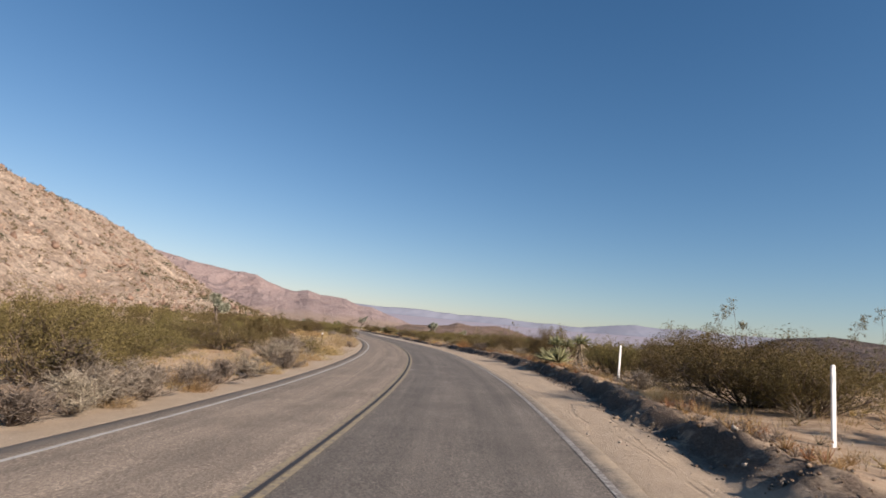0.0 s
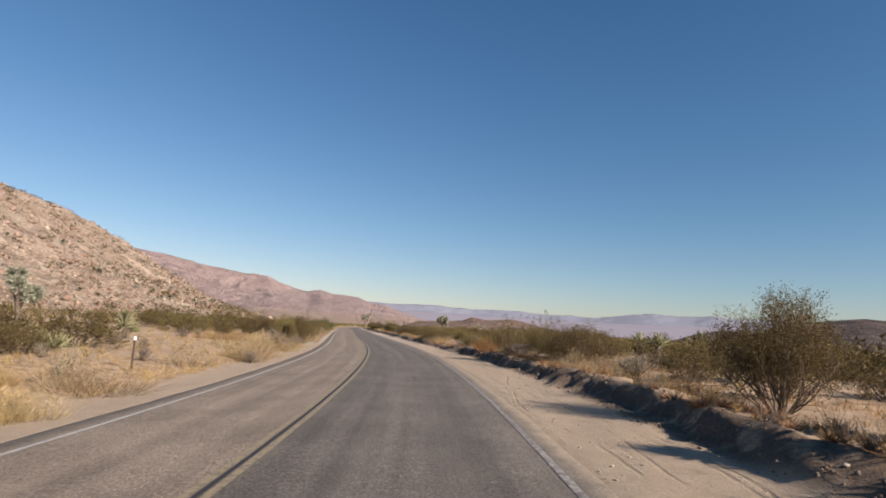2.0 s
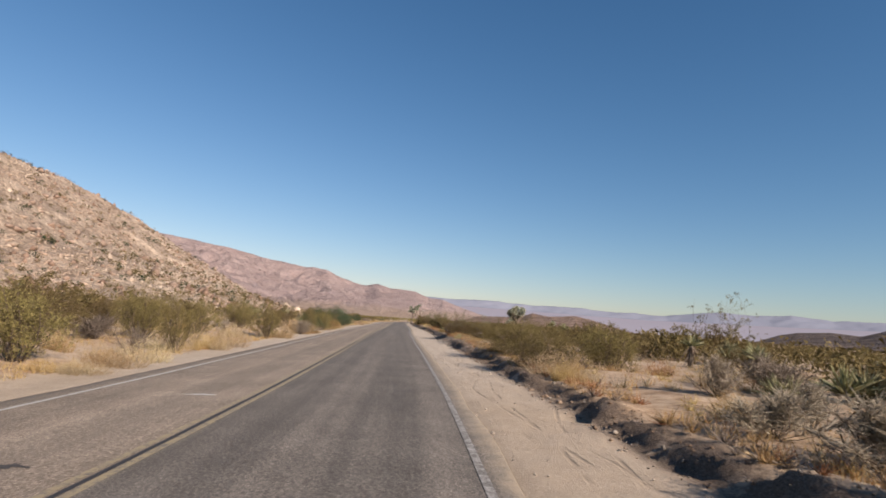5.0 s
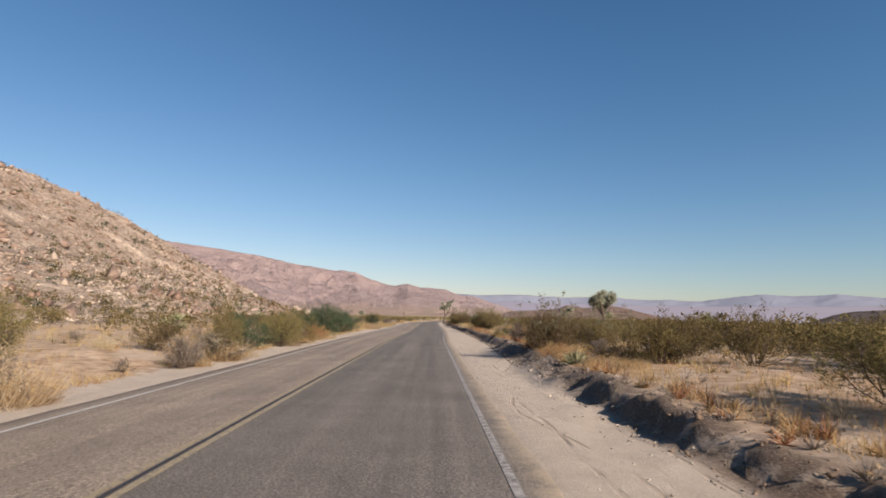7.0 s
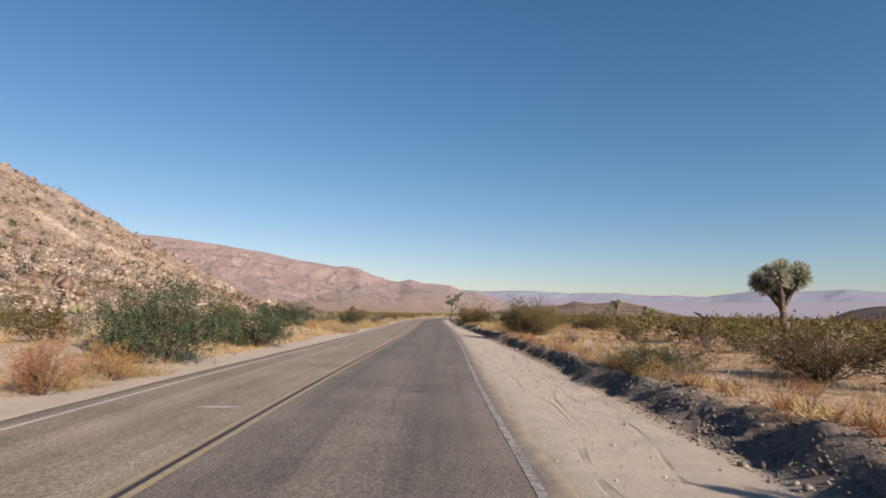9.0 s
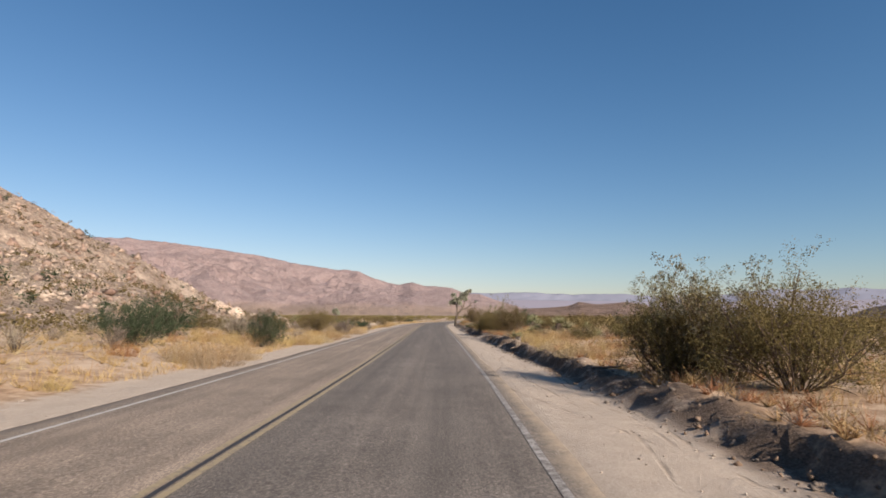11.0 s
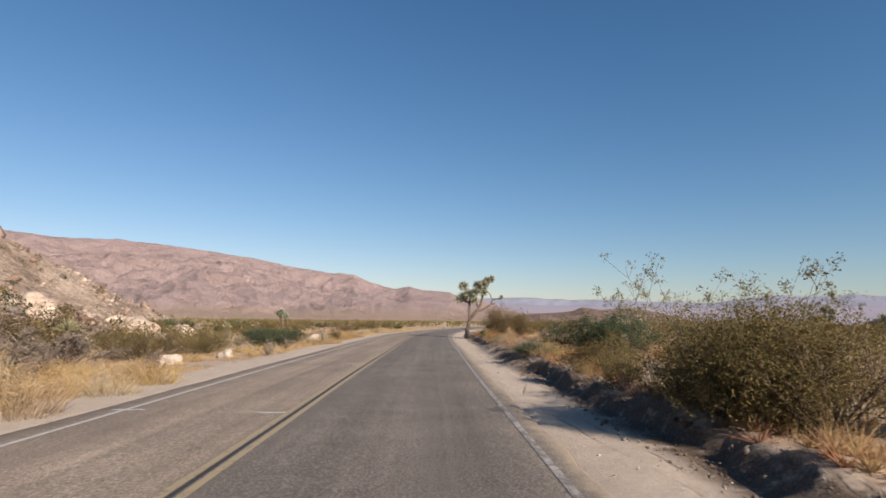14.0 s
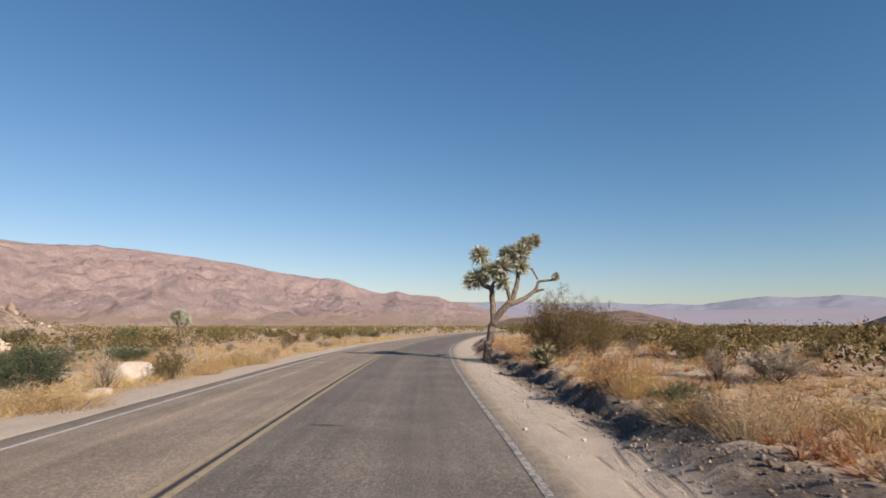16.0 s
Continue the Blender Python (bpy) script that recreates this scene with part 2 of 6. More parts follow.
def range_look(dark, mid, light, scale, size, fan=None, mottled=0.75):
    """Bare mountain rock: bedding, gullies and scree; fan: colour and height of the gravel at its foot."""
    def build(tree, shader, coords):
        p = coords.outputs["Object"]
        n = noise_of(tree, p, scale, 9.0, 0.72)
        fine = noise_of(tree, p, scale * 8.0, 7.0, 0.8)
        crag = tree.nodes.new("ShaderNodeTexVoronoi")
        crag.inputs["Scale"].default_value = scale * 5.0
        tree.links.new(p, crag.inputs["Vector"])
        c = ramp_of(tree, n, (0.36, dark), (0.5, mid), (0.64, light))
        c = mixed(tree, mottled, c, ramp_of(tree, fine, (0.34, (0.52, 0.5, 0.5)), (0.5, (0.95, 0.94, 0.93)), (0.64, (1.35, 1.32, 1.28))), "MULTIPLY")
        if fan:
            place_at = tree.nodes.new("ShaderNodeSeparateXYZ")
            tree.links.new(p, place_at.inputs["Vector"])
            low = span(tree, arith(tree, "ADD", place_at.outputs["Z"], arith(tree, "MULTIPLY", n, fan[1] * 0.9)), fan[1] * 1.35, fan[1] * 0.75)
            c = mixed(tree, low, c, fan[0])
        tree.links.new(c, shader.inputs["Base Color"])
        height = arith(tree, "ADD", n, arith(tree, "MULTIPLY", fine, 0.5))
        relief(tree, shader, arith(tree, "ADD", height, arith(tree, "MULTIPLY", crag.outputs["Distance"], 0.35)), 1.0, size)
    return build


def plain_look(colour, vary=0.15, scale=8.0):
    def build(tree, shader, coords):
        n = noise_of(tree, coords.outputs["Object"], scale, 5.0, 0.65)
        lo, hi = tuple(c * (1 - vary) for c in colour), tuple(c * (1 + vary) for c in colour)
        tree.links.new(ramp_of(tree, n, (0.3, lo), (0.7, hi)), shader.inputs["Base Color"])
        relief(tree, shader, n, 0.2, 0.01)
    return build


ASPHALT = material("asphalt", asphalt_look, 0.82)
SAND = material("desert_sand", sand_look, 0.95)
WHITE_PAINT = material("white_road_paint", paint_look((0.400, 0.388, 0.360), 0.78), 0.7)
THIN_PAINT = material("thin_white_road_paint", paint_look((0.320, 0.304, 0.280), 0.66), 0.7)
YELLOW_PAINT = material("yellow_road_paint", paint_look((0.275, 0.222, 0.135), 0.76, 0.05), 0.7)
PATCH = material("dark_tar_stain", plain_look((0.060, 0.054, 0.050), 0.35, 14.0), 0.8)
SEALANT = material("dark_centre_seam", plain_look((0.036, 0.032, 0.029), 0.3, 20.0), 0.6)
CREOSOTE_LEAF = material("creosote_leaf", leafy((0.068, 0.053, 0.019), (0.138, 0.106, 0.041), (0.222, 0.172, 0.077)))
GREEN_LEAF = material("dark_green_leaf", leafy((0.024, 0.042, 0.019), (0.056, 0.080, 0.040), (0.104, 0.120, 0.068)))
DUSK_TWIG = material("dusky_twig", leafy((0.085, 0.064, 0.057), (0.155, 0.121, 0.108), (0.25, 0.205, 0.182)))
GREY_TWIG = material("grey_twig", leafy((0.144, 0.116, 0.088), (0.264, 0.220, 0.172), (0.376, 0.320, 0.252)))
DRY_GRASS = material("dry_grass", leafy((0.240, 0.152, 0.060), (0.384, 0.264, 0.116), (0.496, 0.376, 0.200), 0.4))
PALE_GRASS = material("pale_grass", leafy((0.256, 0.188, 0.104), (0.392, 0.300, 0.180), (0.496, 0.408, 0.272), 0.4))
RUST_GRASS = material("rust_grass", leafy((0.208, 0.096, 0.036), (0.336, 0.176, 0.072), (0.440, 0.264, 0.128), 0.4))
YUCCA_LEAF = material("yucca_leaf", leafy((0.144, 0.148, 0.072), (0.272, 0.268, 0.144), (0.432, 0.400, 0.248), 0.3))
DEAD_LEAF = material("dead_yucca_leaf", leafy((0.128, 0.096, 0.068), (0.240, 0.192, 0.136), (0.336, 0.280, 0.208), 0.3))
JOSHUA_LEAF = material("joshua_leaf", leafy((0.145, 0.155, 0.10), (0.40, 0.41, 0.31), (0.65, 0.64, 0.53), 0.3))
WISPY_LEAF = material("wispy_leaf", leafy((0.096, 0.092, 0.056), (0.176, 0.168, 0.104), (0.272, 0.248, 0.160), 0.3))
STEM = material("brown_stem", plain_look((0.104, 0.076, 0.056), 0.35, 12.0))
BARK = material("joshua_bark", stony((0.056, 0.044, 0.036), (0.136, 0.108, 0.084), (0.224, 0.184, 0.144), 9.0, 0.9, 0.05))
GRANITE = material("pale_granite", stony((0.205, 0.158, 0.12), (0.36, 0.293, 0.232), (0.52, 0.452, 0.375), 0.9, 0.6, 0.15, 0.55))
RUSTY_GRANITE = material("rust_stained_granite", stony((0.14, 0.098, 0.074), (0.25, 0.184, 0.144), (0.37, 0.295, 0.24), 0.7, 0.7, 0.2, 0.6))
WHITE_ROCK = material("white_boulder", stony((0.25, 0.213, 0.172), (0.355, 0.31, 0.26), (0.45, 0.405, 0.35), 2.0, 0.5, 0.05))
RUBBLE = material("dark_rubble", stony((0.06, 0.05, 0.041), (0.15, 0.127, 0.106), (0.34, 0.297, 0.25), 5.0, 0.6, 0.03))
EARTH = material("brown_earth", stony((0.096, 0.064, 0.042), (0.188, 0.132, 0.092), (0.296, 0.224, 0.164), 6.0, 0.6, 0.03))
HILLSIDE = material("rocky_hillside", range_look((0.19, 0.142, 0.106), (0.30, 0.234, 0.18), (0.41, 0.334, 0.263), 0.16, 0.7), 0.95)
RANGE = material("pink_mountain_rock", range_look((0.25, 0.187, 0.177), (0.295, 0.226, 0.213), (0.335, 0.262, 0.246), 0.022, 8.0, ((0.30, 0.224, 0.176), 34.0), 0.36), 1.0)
BROWN_HILL = material("brown_hill_rock", range_look((0.120, 0.080, 0.060), (0.216, 0.148, 0.112), (0.304, 0.220, 0.172), 0.035, 8.0), 1.0)
# the hill's shadow is in these dark tones, nothing casts it
DARK_HILL = material("shadow_toned_hill_scrub", range_look((0.052, 0.040, 0.038), (0.096, 0.074, 0.066), (0.160, 0.124, 0.104), 0.035, 8.0), 1.0)
# air haze is put into these two base colours, lavender and pale
FAR_RIDGE = material("far_ridge_haze_tint", plain_look((0.20, 0.212, 0.262), 0.05, 0.004), 1.0)
VALLEY = material("far_valley_haze_tint", plain_look((0.255, 0.238, 0.276), 0.05, 0.003), 1.0)
WHITE_POST = material("white_plastic", plain_look((0.640, 0.640, 0.632), 0.05, 15.0), 0.45)
STEEL = material("rusty_steel", plain_look((0.068, 0.044, 0.032), 0.4, 25.0), 0.7)
STUMP_WOOD = material("weathered_stump_wood", stony((0.080, 0.060, 0.044), (0.176, 0.144, 0.116), (0.288, 0.248, 0.208), 8.0, 0.9, 0.05))


# ---- meshes ----
class Soup:
    """Gathers corners and faces for one mesh."""

    def __init__(self):
        self.verts, self.faces, self.count = [], [], 0

    def add(self, verts, faces):
        self.verts.append(np.asarray(verts, float).reshape(-1, 3))
        if isinstance(faces, np.ndarray):
            self.faces.append(faces + self.count)
        else:
            for f in faces:
                self.faces.append(np.array([f], int) + self.count)
        self.count += len(self.verts[-1])

    def tube(self, points, r0, r1, sides=4):
        points = np.asarray(points, float)
        n = len(points)
        ring = []
        for i, p in enumerate(points):
            d = points[min(i + 1, n - 1)] - points[max(i - 1, 0)]
            d = d / (np.linalg.norm(d) + 1e-9)
            a = np.cross(d, (0.31, 0.77, 0.55))
            a = a / (np.linalg.norm(a) + 1e-9)
            b = np.cross(d, a)
            r = r0 + (r1 - r0) * i / (n - 1)
            for k in range(sides):
                t = 2 * math.pi * k / sides
                ring.append(p + r * (math.cos(t) * a + math.sin(t) * b))
        faces = [(i * sides + k, i * sides + (k + 1) % sides, (i + 1) * sides + (k + 1) % sides, (i + 1) * sides + k) for i in range(n - 1) for k in range(sides)]
        faces.append(tuple(range((n - 1) * sides, n * sides)))
        self.add(ring, np.array(faces[:-1]))
        self.faces.append(np.array([faces[-1]]) + self.count - len(ring))

    def leaves(self, centres, size, rng, flat=0.0):
        """Small pointed leaves, each folded along its middle and turned its own way."""
        centres = np.asarray(centres, float)
        n = len(centres)
        d = rng.normal(size=(n, 3))
        d[:, 2] = d[:, 2] * (1 - flat) + 0.5
        d /= np.linalg.norm(d, axis=1, keepdims=True)
        s = np.cross(d, rng.normal(size=(n, 3)))
        s /= np.linalg.norm(s, axis=1, keepdims=True)
        length = size * rng.uniform(0.7, 1.5, (n, 1))
        tri = np.stack([centres - d * length * 0.8 + s * length * 0.5, centres - d * length * 0.8 - s * length * 0.5, centres + d * length], 1)
        self.add(tri.reshape(-1, 3), np.arange(3 * n).reshape(n, 3))

    def straws(self, roots, ways, lengths, width, rng):
        """Thin straight stalks, one pointed sliver each."""
        roots, ways = np.asarray(roots, float), np.asarray(ways, float)
        n = len(roots)
        side = np.cross(ways, rng.normal(size=(n, 3)))
        side /= np.linalg.norm(side, axis=1, keepdims=True) + 1e-9
        tri = np.stack([roots - side * width * 0.5, roots + side * width * 0.5, roots + ways * np.asarray(lengths, float).reshape(n, 1)], 1)
        self.add(tri.reshape(-1, 3), np.arange(3 * n).reshape(n, 3))

    def blades(self, roots, ways, lengths, width, droop, rng):
        """Tapering blades that bend over towards the tip."""
        roots, ways = np.asarray(roots, float), np.asarray(ways, float)
        n = len(roots)
        side = np.cross(ways, rng.normal(size=(n, 3)))
        side /= np.linalg.norm(side, axis=1, keepdims=True) + 1e-9
        lengths = np.asarray(lengths, float).reshape(n, 1)
        sag = np.zeros((n, 3))
        sag[:, 2] = -1
        mid = roots + ways * lengths * 0.55 + sag * lengths * droop * 0.25
        tip = roots + ways * lengths + sag * lengths * droop
        w = width * rng.uniform(0.7, 1.3, (n, 1))
        five = np.stack([roots - side * w * 0.5, roots + side * w * 0.5, mid + side * w * 0.42, mid - side * w * 0.42, tip], 1)
        k = 5 * np.arange(n)[:, None]
        before = self.count
        self.add(five.reshape(-1, 3), k + (0, 1, 2, 3))
        self.faces.append(k + (3, 2, 4) + before)

    def mesh(self, name, mat, smooth=False):
        data = bpy.data.meshes.new(name)
        corners = np.concatenate(self.verts)
        sizes = np.concatenate([np.full(len(f), f.shape[1]) for f in self.faces])
        loops = np.concatenate([f.ravel() for f in self.faces])
        data.vertices.add(len(corners))
        data.vertices.foreach_set("co", corners.ravel())
        data.loops.add(len(loops))
        data.loops.foreach_set("vertex_index", loops.astype(np.int32))
        data.polygons.add(len(sizes))
        data.polygons.foreach_set("loop_start", np.concatenate([[0], np.cumsum(sizes)[:-1]]).astype(np.int32))
        data.update(calc_edges=True)
        data.materials.append(mat)
        if smooth:
            data.shade_smooth()
        data.update()
        return data


def part(name, soup, mat, parent, label="", smooth=False):
    ob = new(name, soup.mesh(name, mat, smooth))
    ob.parent = parent
    if label:
        tagged(ob, label)
    return ob


def thing(name, label, category, group=""):
    return tagged(new(name), label, category, group)


def at(x, y, z, turn=0.0, size=1.0, height=None):
    return Matrix.LocRotScale((x, y, z), Euler((0, 0, turn)), (size, size, height or size))


def smooth_noise(x, y, scale, octaves=3, seed=0.0):
    """Vectorised value noise in 0..1."""
    total, weight, amp = 0.0, 0.0, 1.0
    x, y = np.asarray(x, float) / scale, np.asarray(y, float) / scale
    for o in range(octaves):
        xi, yi = np.floor(x), np.floor(y)
        fx, fy = x - xi, y - yi
        fx, fy = fx * fx * (3 - 2 * fx), fy * fy * (3 - 2 * fy)

        def grid(a, b):
            v = np.sin(a * 127.1 + b * 311.7 + seed * 74.7 + o * 19.3) * 43758.5453
            return v - np.floor(v)
        total = total + amp * ((grid(xi, yi) * (1 - fx) + grid(xi + 1, yi) * fx) * (1 - fy) + (grid(xi, yi + 1) * (1 - fx) + grid(xi + 1, yi + 1) * fx) * fy)
        weight += amp
        x, y, amp = x * 2.03 + 7.1, y * 2.03 + 3.7, amp * 0.5
    return total / weight


def step(a, b, v):
    t = np.clip((np.asarray(v, float) - a) / (b - a), 0, 1)
    return t * t * (3 - 2 * t)


# ---- the lie of the land: the road's middle line, its banking, the windrow beside it ----
ROAD_Y = np.array([-80, -45, -10, 5, 20, 34, 48, 62, 76, 90, 104, 118, 132, 146, 160, 174, 188, 202, 216, 230, 245, 258, 281, 315, 353, 403])
ROAD_X = np.array([-32, -19.8, -9.82, -6.04, -3.19, -1.37, -0.26, 0.23, 0.14, -0.29, -0.81, -1.28, -1.73, -1.96, -2.27, -2.76, -3.27, -3.86, -4.34, -4.84, -5.12, -4.89, -3.16, 1.38, 8.92, 23.29])
BANK_Y, BANK = np.array([-60, -10, 17.8, 45.6, 70.6, 112.4, 132.1]), np.array([0.02, 0.02, 0.044, 0.035, 0.02, 0.012, 0.0])
CREST_Y = np.array([-60, 0, 12, 28.9, 52.1, 76.3, 111.9, 130, 162.4, 182.6, 208.2, 223.4, 242.4, 352.4])
BANK_H_Y = np.array([0, 58.6, 67.6, 74.6, 86.7, 99.3, 108.5, 125.4, 132, 158.4, 168.6, 193.4, 219.6, 262.4])
BANK_H = np.array([0.41, 0.38, 0.34, 0.26, 0.26, 0.36, 0.44, 0.42, 0.34, 0.38, 0.42, 0.38, 0.34, 0.26])
CREST = np.array([6.3, 6.3, 6.3, 6.9, 7.0, 6.7, 6.6, 7.2, 6.5, 6.1, 5.9, 6.1, 6.0, 6.2])


def spline(xs, ys, q):
    """A smooth curve through the given stations."""
    slopes = np.gradient(ys, xs)
    q = np.asarray(q, float)
    i = np.clip(np.searchsorted(xs, q) - 1, 0, len(xs) - 2)
    h = xs[i + 1] - xs[i]
    t = np.clip((q - xs[i]) / h, 0, 1)
    inside = (2 * t**3 - 3 * t**2 + 1) * ys[i] + (t**3 - 2 * t**2 + t) * h * slopes[i] + (3 * t**2 - 2 * t**3) * ys[i + 1] + (t**3 - t**2) * h * slopes[i + 1]
    return inside


def road_x(y):
    return spline(ROAD_X * 0 + ROAD_Y, ROAD_X, y)


def road_slope(y):
    return (road_x(np.asarray(y) + 1.0) - road_x(np.asarray(y) - 1.0)) / 2.0


def road_z(lat, y):
    keep = step(30, 6, np.abs(lat))
    return (np.interp(y, BANK_Y, BANK) * lat - 0.013 * np.minimum(np.abs(lat), 6)) * keep


def ground_z(lat, y):
    """Height of the desert floor beside the road, by its distance right of the middle line."""
    lat, y = np.asarray(lat, float), np.asarray(y, float)
    z = road_z(lat, y) - 0.035
    under = step(4.2, 3.7, lat) * step(-3.75, -3.3, lat)
    z = z - 0.08 * under
    crest = np.interp(y, CREST_Y, CREST) + 0.9 * (smooth_noise(y, 0 * y, 4.2, 4, 3) - 0.5)
    bank = np.interp(y, BANK_H_Y, BANK_H) - 0.03 + 0.30 * (smooth_noise(y, 0 * y, 5.0, 3, 5) - 0.5)
    # the cut face, the sand slumped against its foot, and the loose clods along its lip
    slump = step(0.42, 0.72, smooth_noise(y, 0 * y, 6.3, 2, 17))
    ragged = 0.55 * (smooth_noise(y, lat, 0.7, 3, 15) - 0.5)
    face = step(-0.42 - 0.75 * slump, 0.02, lat - crest + ragged)
    toe = step(-1.7, -0.5, lat - crest) * step(0.0, -0.5, lat - crest)
    back = step(1.1, 0.05, lat - crest)
    lumps = 0.34 * (smooth_noise(y, lat * 1.3, 0.75, 4, 6) - 0.46)
    clods = 0.16 * (np.abs(smooth_noise(y * 1.2, lat, 0.42, 2, 23) - 0.5) * 2 - 0.35)
    level = (bank - 0.07 + 0.1 * (smooth_noise(y, lat, 11.0, 2, 7) - 0.5)) * step(70, 20, lat)
    z = z + face * (level + (bank - level + lumps) * back) + clods * step(-0.75, -0.2, lat - crest) * step(0.5, 0.1, lat - crest) + toe * 0.13 * (smooth_noise(y, lat, 0.9, 3, 19) - 0.55)
    rough = step(0.0, 2.5, lat - crest) + step(-4.4, -7.0, lat)
    near = step(220, 60, np.abs(lat))
    z = z + rough * near * (0.45 * (smooth_noise(lat, y, 7.0, 4, 8) - 0.5) + 0.16 * (smooth_noise(lat, y, 1.3, 3, 9) - 0.5))
    dip = step(184, 206, y)
    z = z + (0.42 - 0.62 * dip * step(-60, -20, lat)) * step(-4.4, -9.5, lat) * near
    sand = step(4.0, 4.6, lat) * step(0.0, -0.8, lat - crest)
    return z + sand * 0.05 * (smooth_noise(lat, y, 0.9, 3, 12) - 0.5) + 0.03 * (smooth_noise(lat * 3.0, y, 1.6, 2, 13) - 0.5) * sand


def tipped_share(y):
    """How much broken asphalt lies on the bank along the road."""
    return np.interp(y, [99, 108, 113, 131, 140, 152, 214, 222, 232, 244], [0.12, 0.5, 1.0, 1.0, 0.35, 0.12, 0.12, 0.7, 0.7, 0.2])


def floor_at(x, y):
    return float(ground_z(x - road_x(np.clip(y, -80, 403)), y))


def sheet(name, xs, ys, zs, mat, smooth=True):
    """A mesh over a grid of corners."""
    rows, cols = xs.shape
    data = bpy.data.meshes.new(name)
    k = np.arange(rows * cols).reshape(rows, cols)
    faces = np.stack([k[:-1, :-1], k[:-1, 1:], k[1:, 1:], k[1:, :-1]], -1).reshape(-1, 4)
    data.from_pydata(np.stack([xs, ys, zs], -1).reshape(-1, 3).tolist(), [], faces.tolist())
    data.materials.append(mat)
    if smooth:
        data.shade_smooth()
    return new(name, data)


def along_map(ob, lats, ys):
    """Keeps lateral and lengthwise metres on the mesh for its material."""
    data = ob.data
    layer = data.uv_layers.new(name="along")
    index = np.empty(len(data.loops), int)
    data.loops.foreach_get("vertex_index", index)
    layer.data.foreach_set("uv", np.stack([lats.ravel()[index], ys.ravel()[index]], 1).ravel())


# the ground, one sheet to the horizon
lat_steps = np.concatenate([[-4600, -2500, -1200, -600, -300, -160, -100, -70, -52, -40], np.arange(-32, -12, 1.6), np.arange(-12, -5, 0.5), np.arange(-5, -3.2, 0.2), [-2.5, 0, 2.5, 3.4], np.arange(3.6, 5.0, 0.2), np.arange(5.0, 8.6, 0.13), np.arange(8.6, 14, 0.5), np.arange(14, 36, 1.5), [40, 52, 70, 100, 160, 300, 600, 1200, 2500, 4600]])
y_steps = np.concatenate([[-4600, -2000, -800, -300, -140], np.arange(-80, -8, 4.0), np.arange(-8, 250, 0.24), np.arange(250, 262, 0.5), np.arange(262, 403, 2.0), [450, 700, 1200, 2500, 4600]])
LAT, ALONG = np.meshgrid(lat_steps, y_steps)
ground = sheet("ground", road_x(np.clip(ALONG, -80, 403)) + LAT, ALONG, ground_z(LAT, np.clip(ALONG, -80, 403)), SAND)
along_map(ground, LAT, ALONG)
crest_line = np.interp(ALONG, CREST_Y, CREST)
# band along the face for the shade-darkened earth and the tipped asphalt
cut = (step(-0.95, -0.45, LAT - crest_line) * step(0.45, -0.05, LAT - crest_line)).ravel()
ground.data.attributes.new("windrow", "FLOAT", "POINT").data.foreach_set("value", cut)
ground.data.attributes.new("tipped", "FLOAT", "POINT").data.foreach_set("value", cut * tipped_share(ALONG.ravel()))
tagged(ground, "pale sandy desert floor with dry litter and tyre-marked shoulders", "ground", kind="structure")

# the carriageway, with its thickness showing at the broken edges
road_lats = np.array([-3.62, -3.55, -3.03, -2.0, -1.0, 0, 1.0, 2.0, 3.0, 3.65, 4.0, 4.08])
road_ys = np.arange(-80, 403, 1.0)
RLAT, RY = np.meshgrid(road_lats, road_ys)
ragged = 0.10 * (smooth_noise(RY, RLAT * 0, 1.4, 3, 21) - 0.5)
RL = np.where(RLAT < -3.5, RLAT + ragged, np.where(RLAT > 3.9, RLAT - ragged * 1.6, RLAT))
RZ = road_z(RL, RY) - np.where((RLAT < -3.6) | (RLAT > 4.05), 0.09, 0.0)
bend = np.sqrt(1 + road_slope(RY) ** 2)
road = sheet("road", road_x(RY) + RL * bend, RY, RZ, ASPHALT)
along_map(road, RL, RY)
tagged(road, "worn grey two-lane asphalt road with polished wheel tracks", "road", kind="structure")


def road_stripe(name, lat, width, mat, label, lift, y0=-80, y1=401):
    ys = np.arange(y0, y1, 0.8)
    l, r = np.meshgrid([lat - width / 2, lat + width / 2], ys)
    l = l + 0.02 * (smooth_noise(r, l * 0, 3.0, 2, lat) - 0.5)
    ob = sheet(name, road_x(r) + l * np.sqrt(1 + road_slope(r) ** 2), r, road_z(l, r) + lift, mat)
    tagged(ob, label, "road marking", kind="structure")


road_stripe("edge_line", 3.65, 0.10, THIN_PAINT, "worn white edge line on the asphalt", 0.006)
road_stripe("edge_line", -3.03, 0.09, WHITE_PAINT, "worn white edge line on the asphalt", 0.006)
road_stripe("centre_line", -0.1, 0.09, YELLOW_PAINT, "faded double yellow centre line", 0.006)
road_stripe("centre_line", 0.1, 0.09, YELLOW_PAINT, "faded double yellow centre line", 0.006)
road_stripe("centre_seam", 0.0, 0.065, SEALANT, "dark open seam between the two lanes", 0.005)


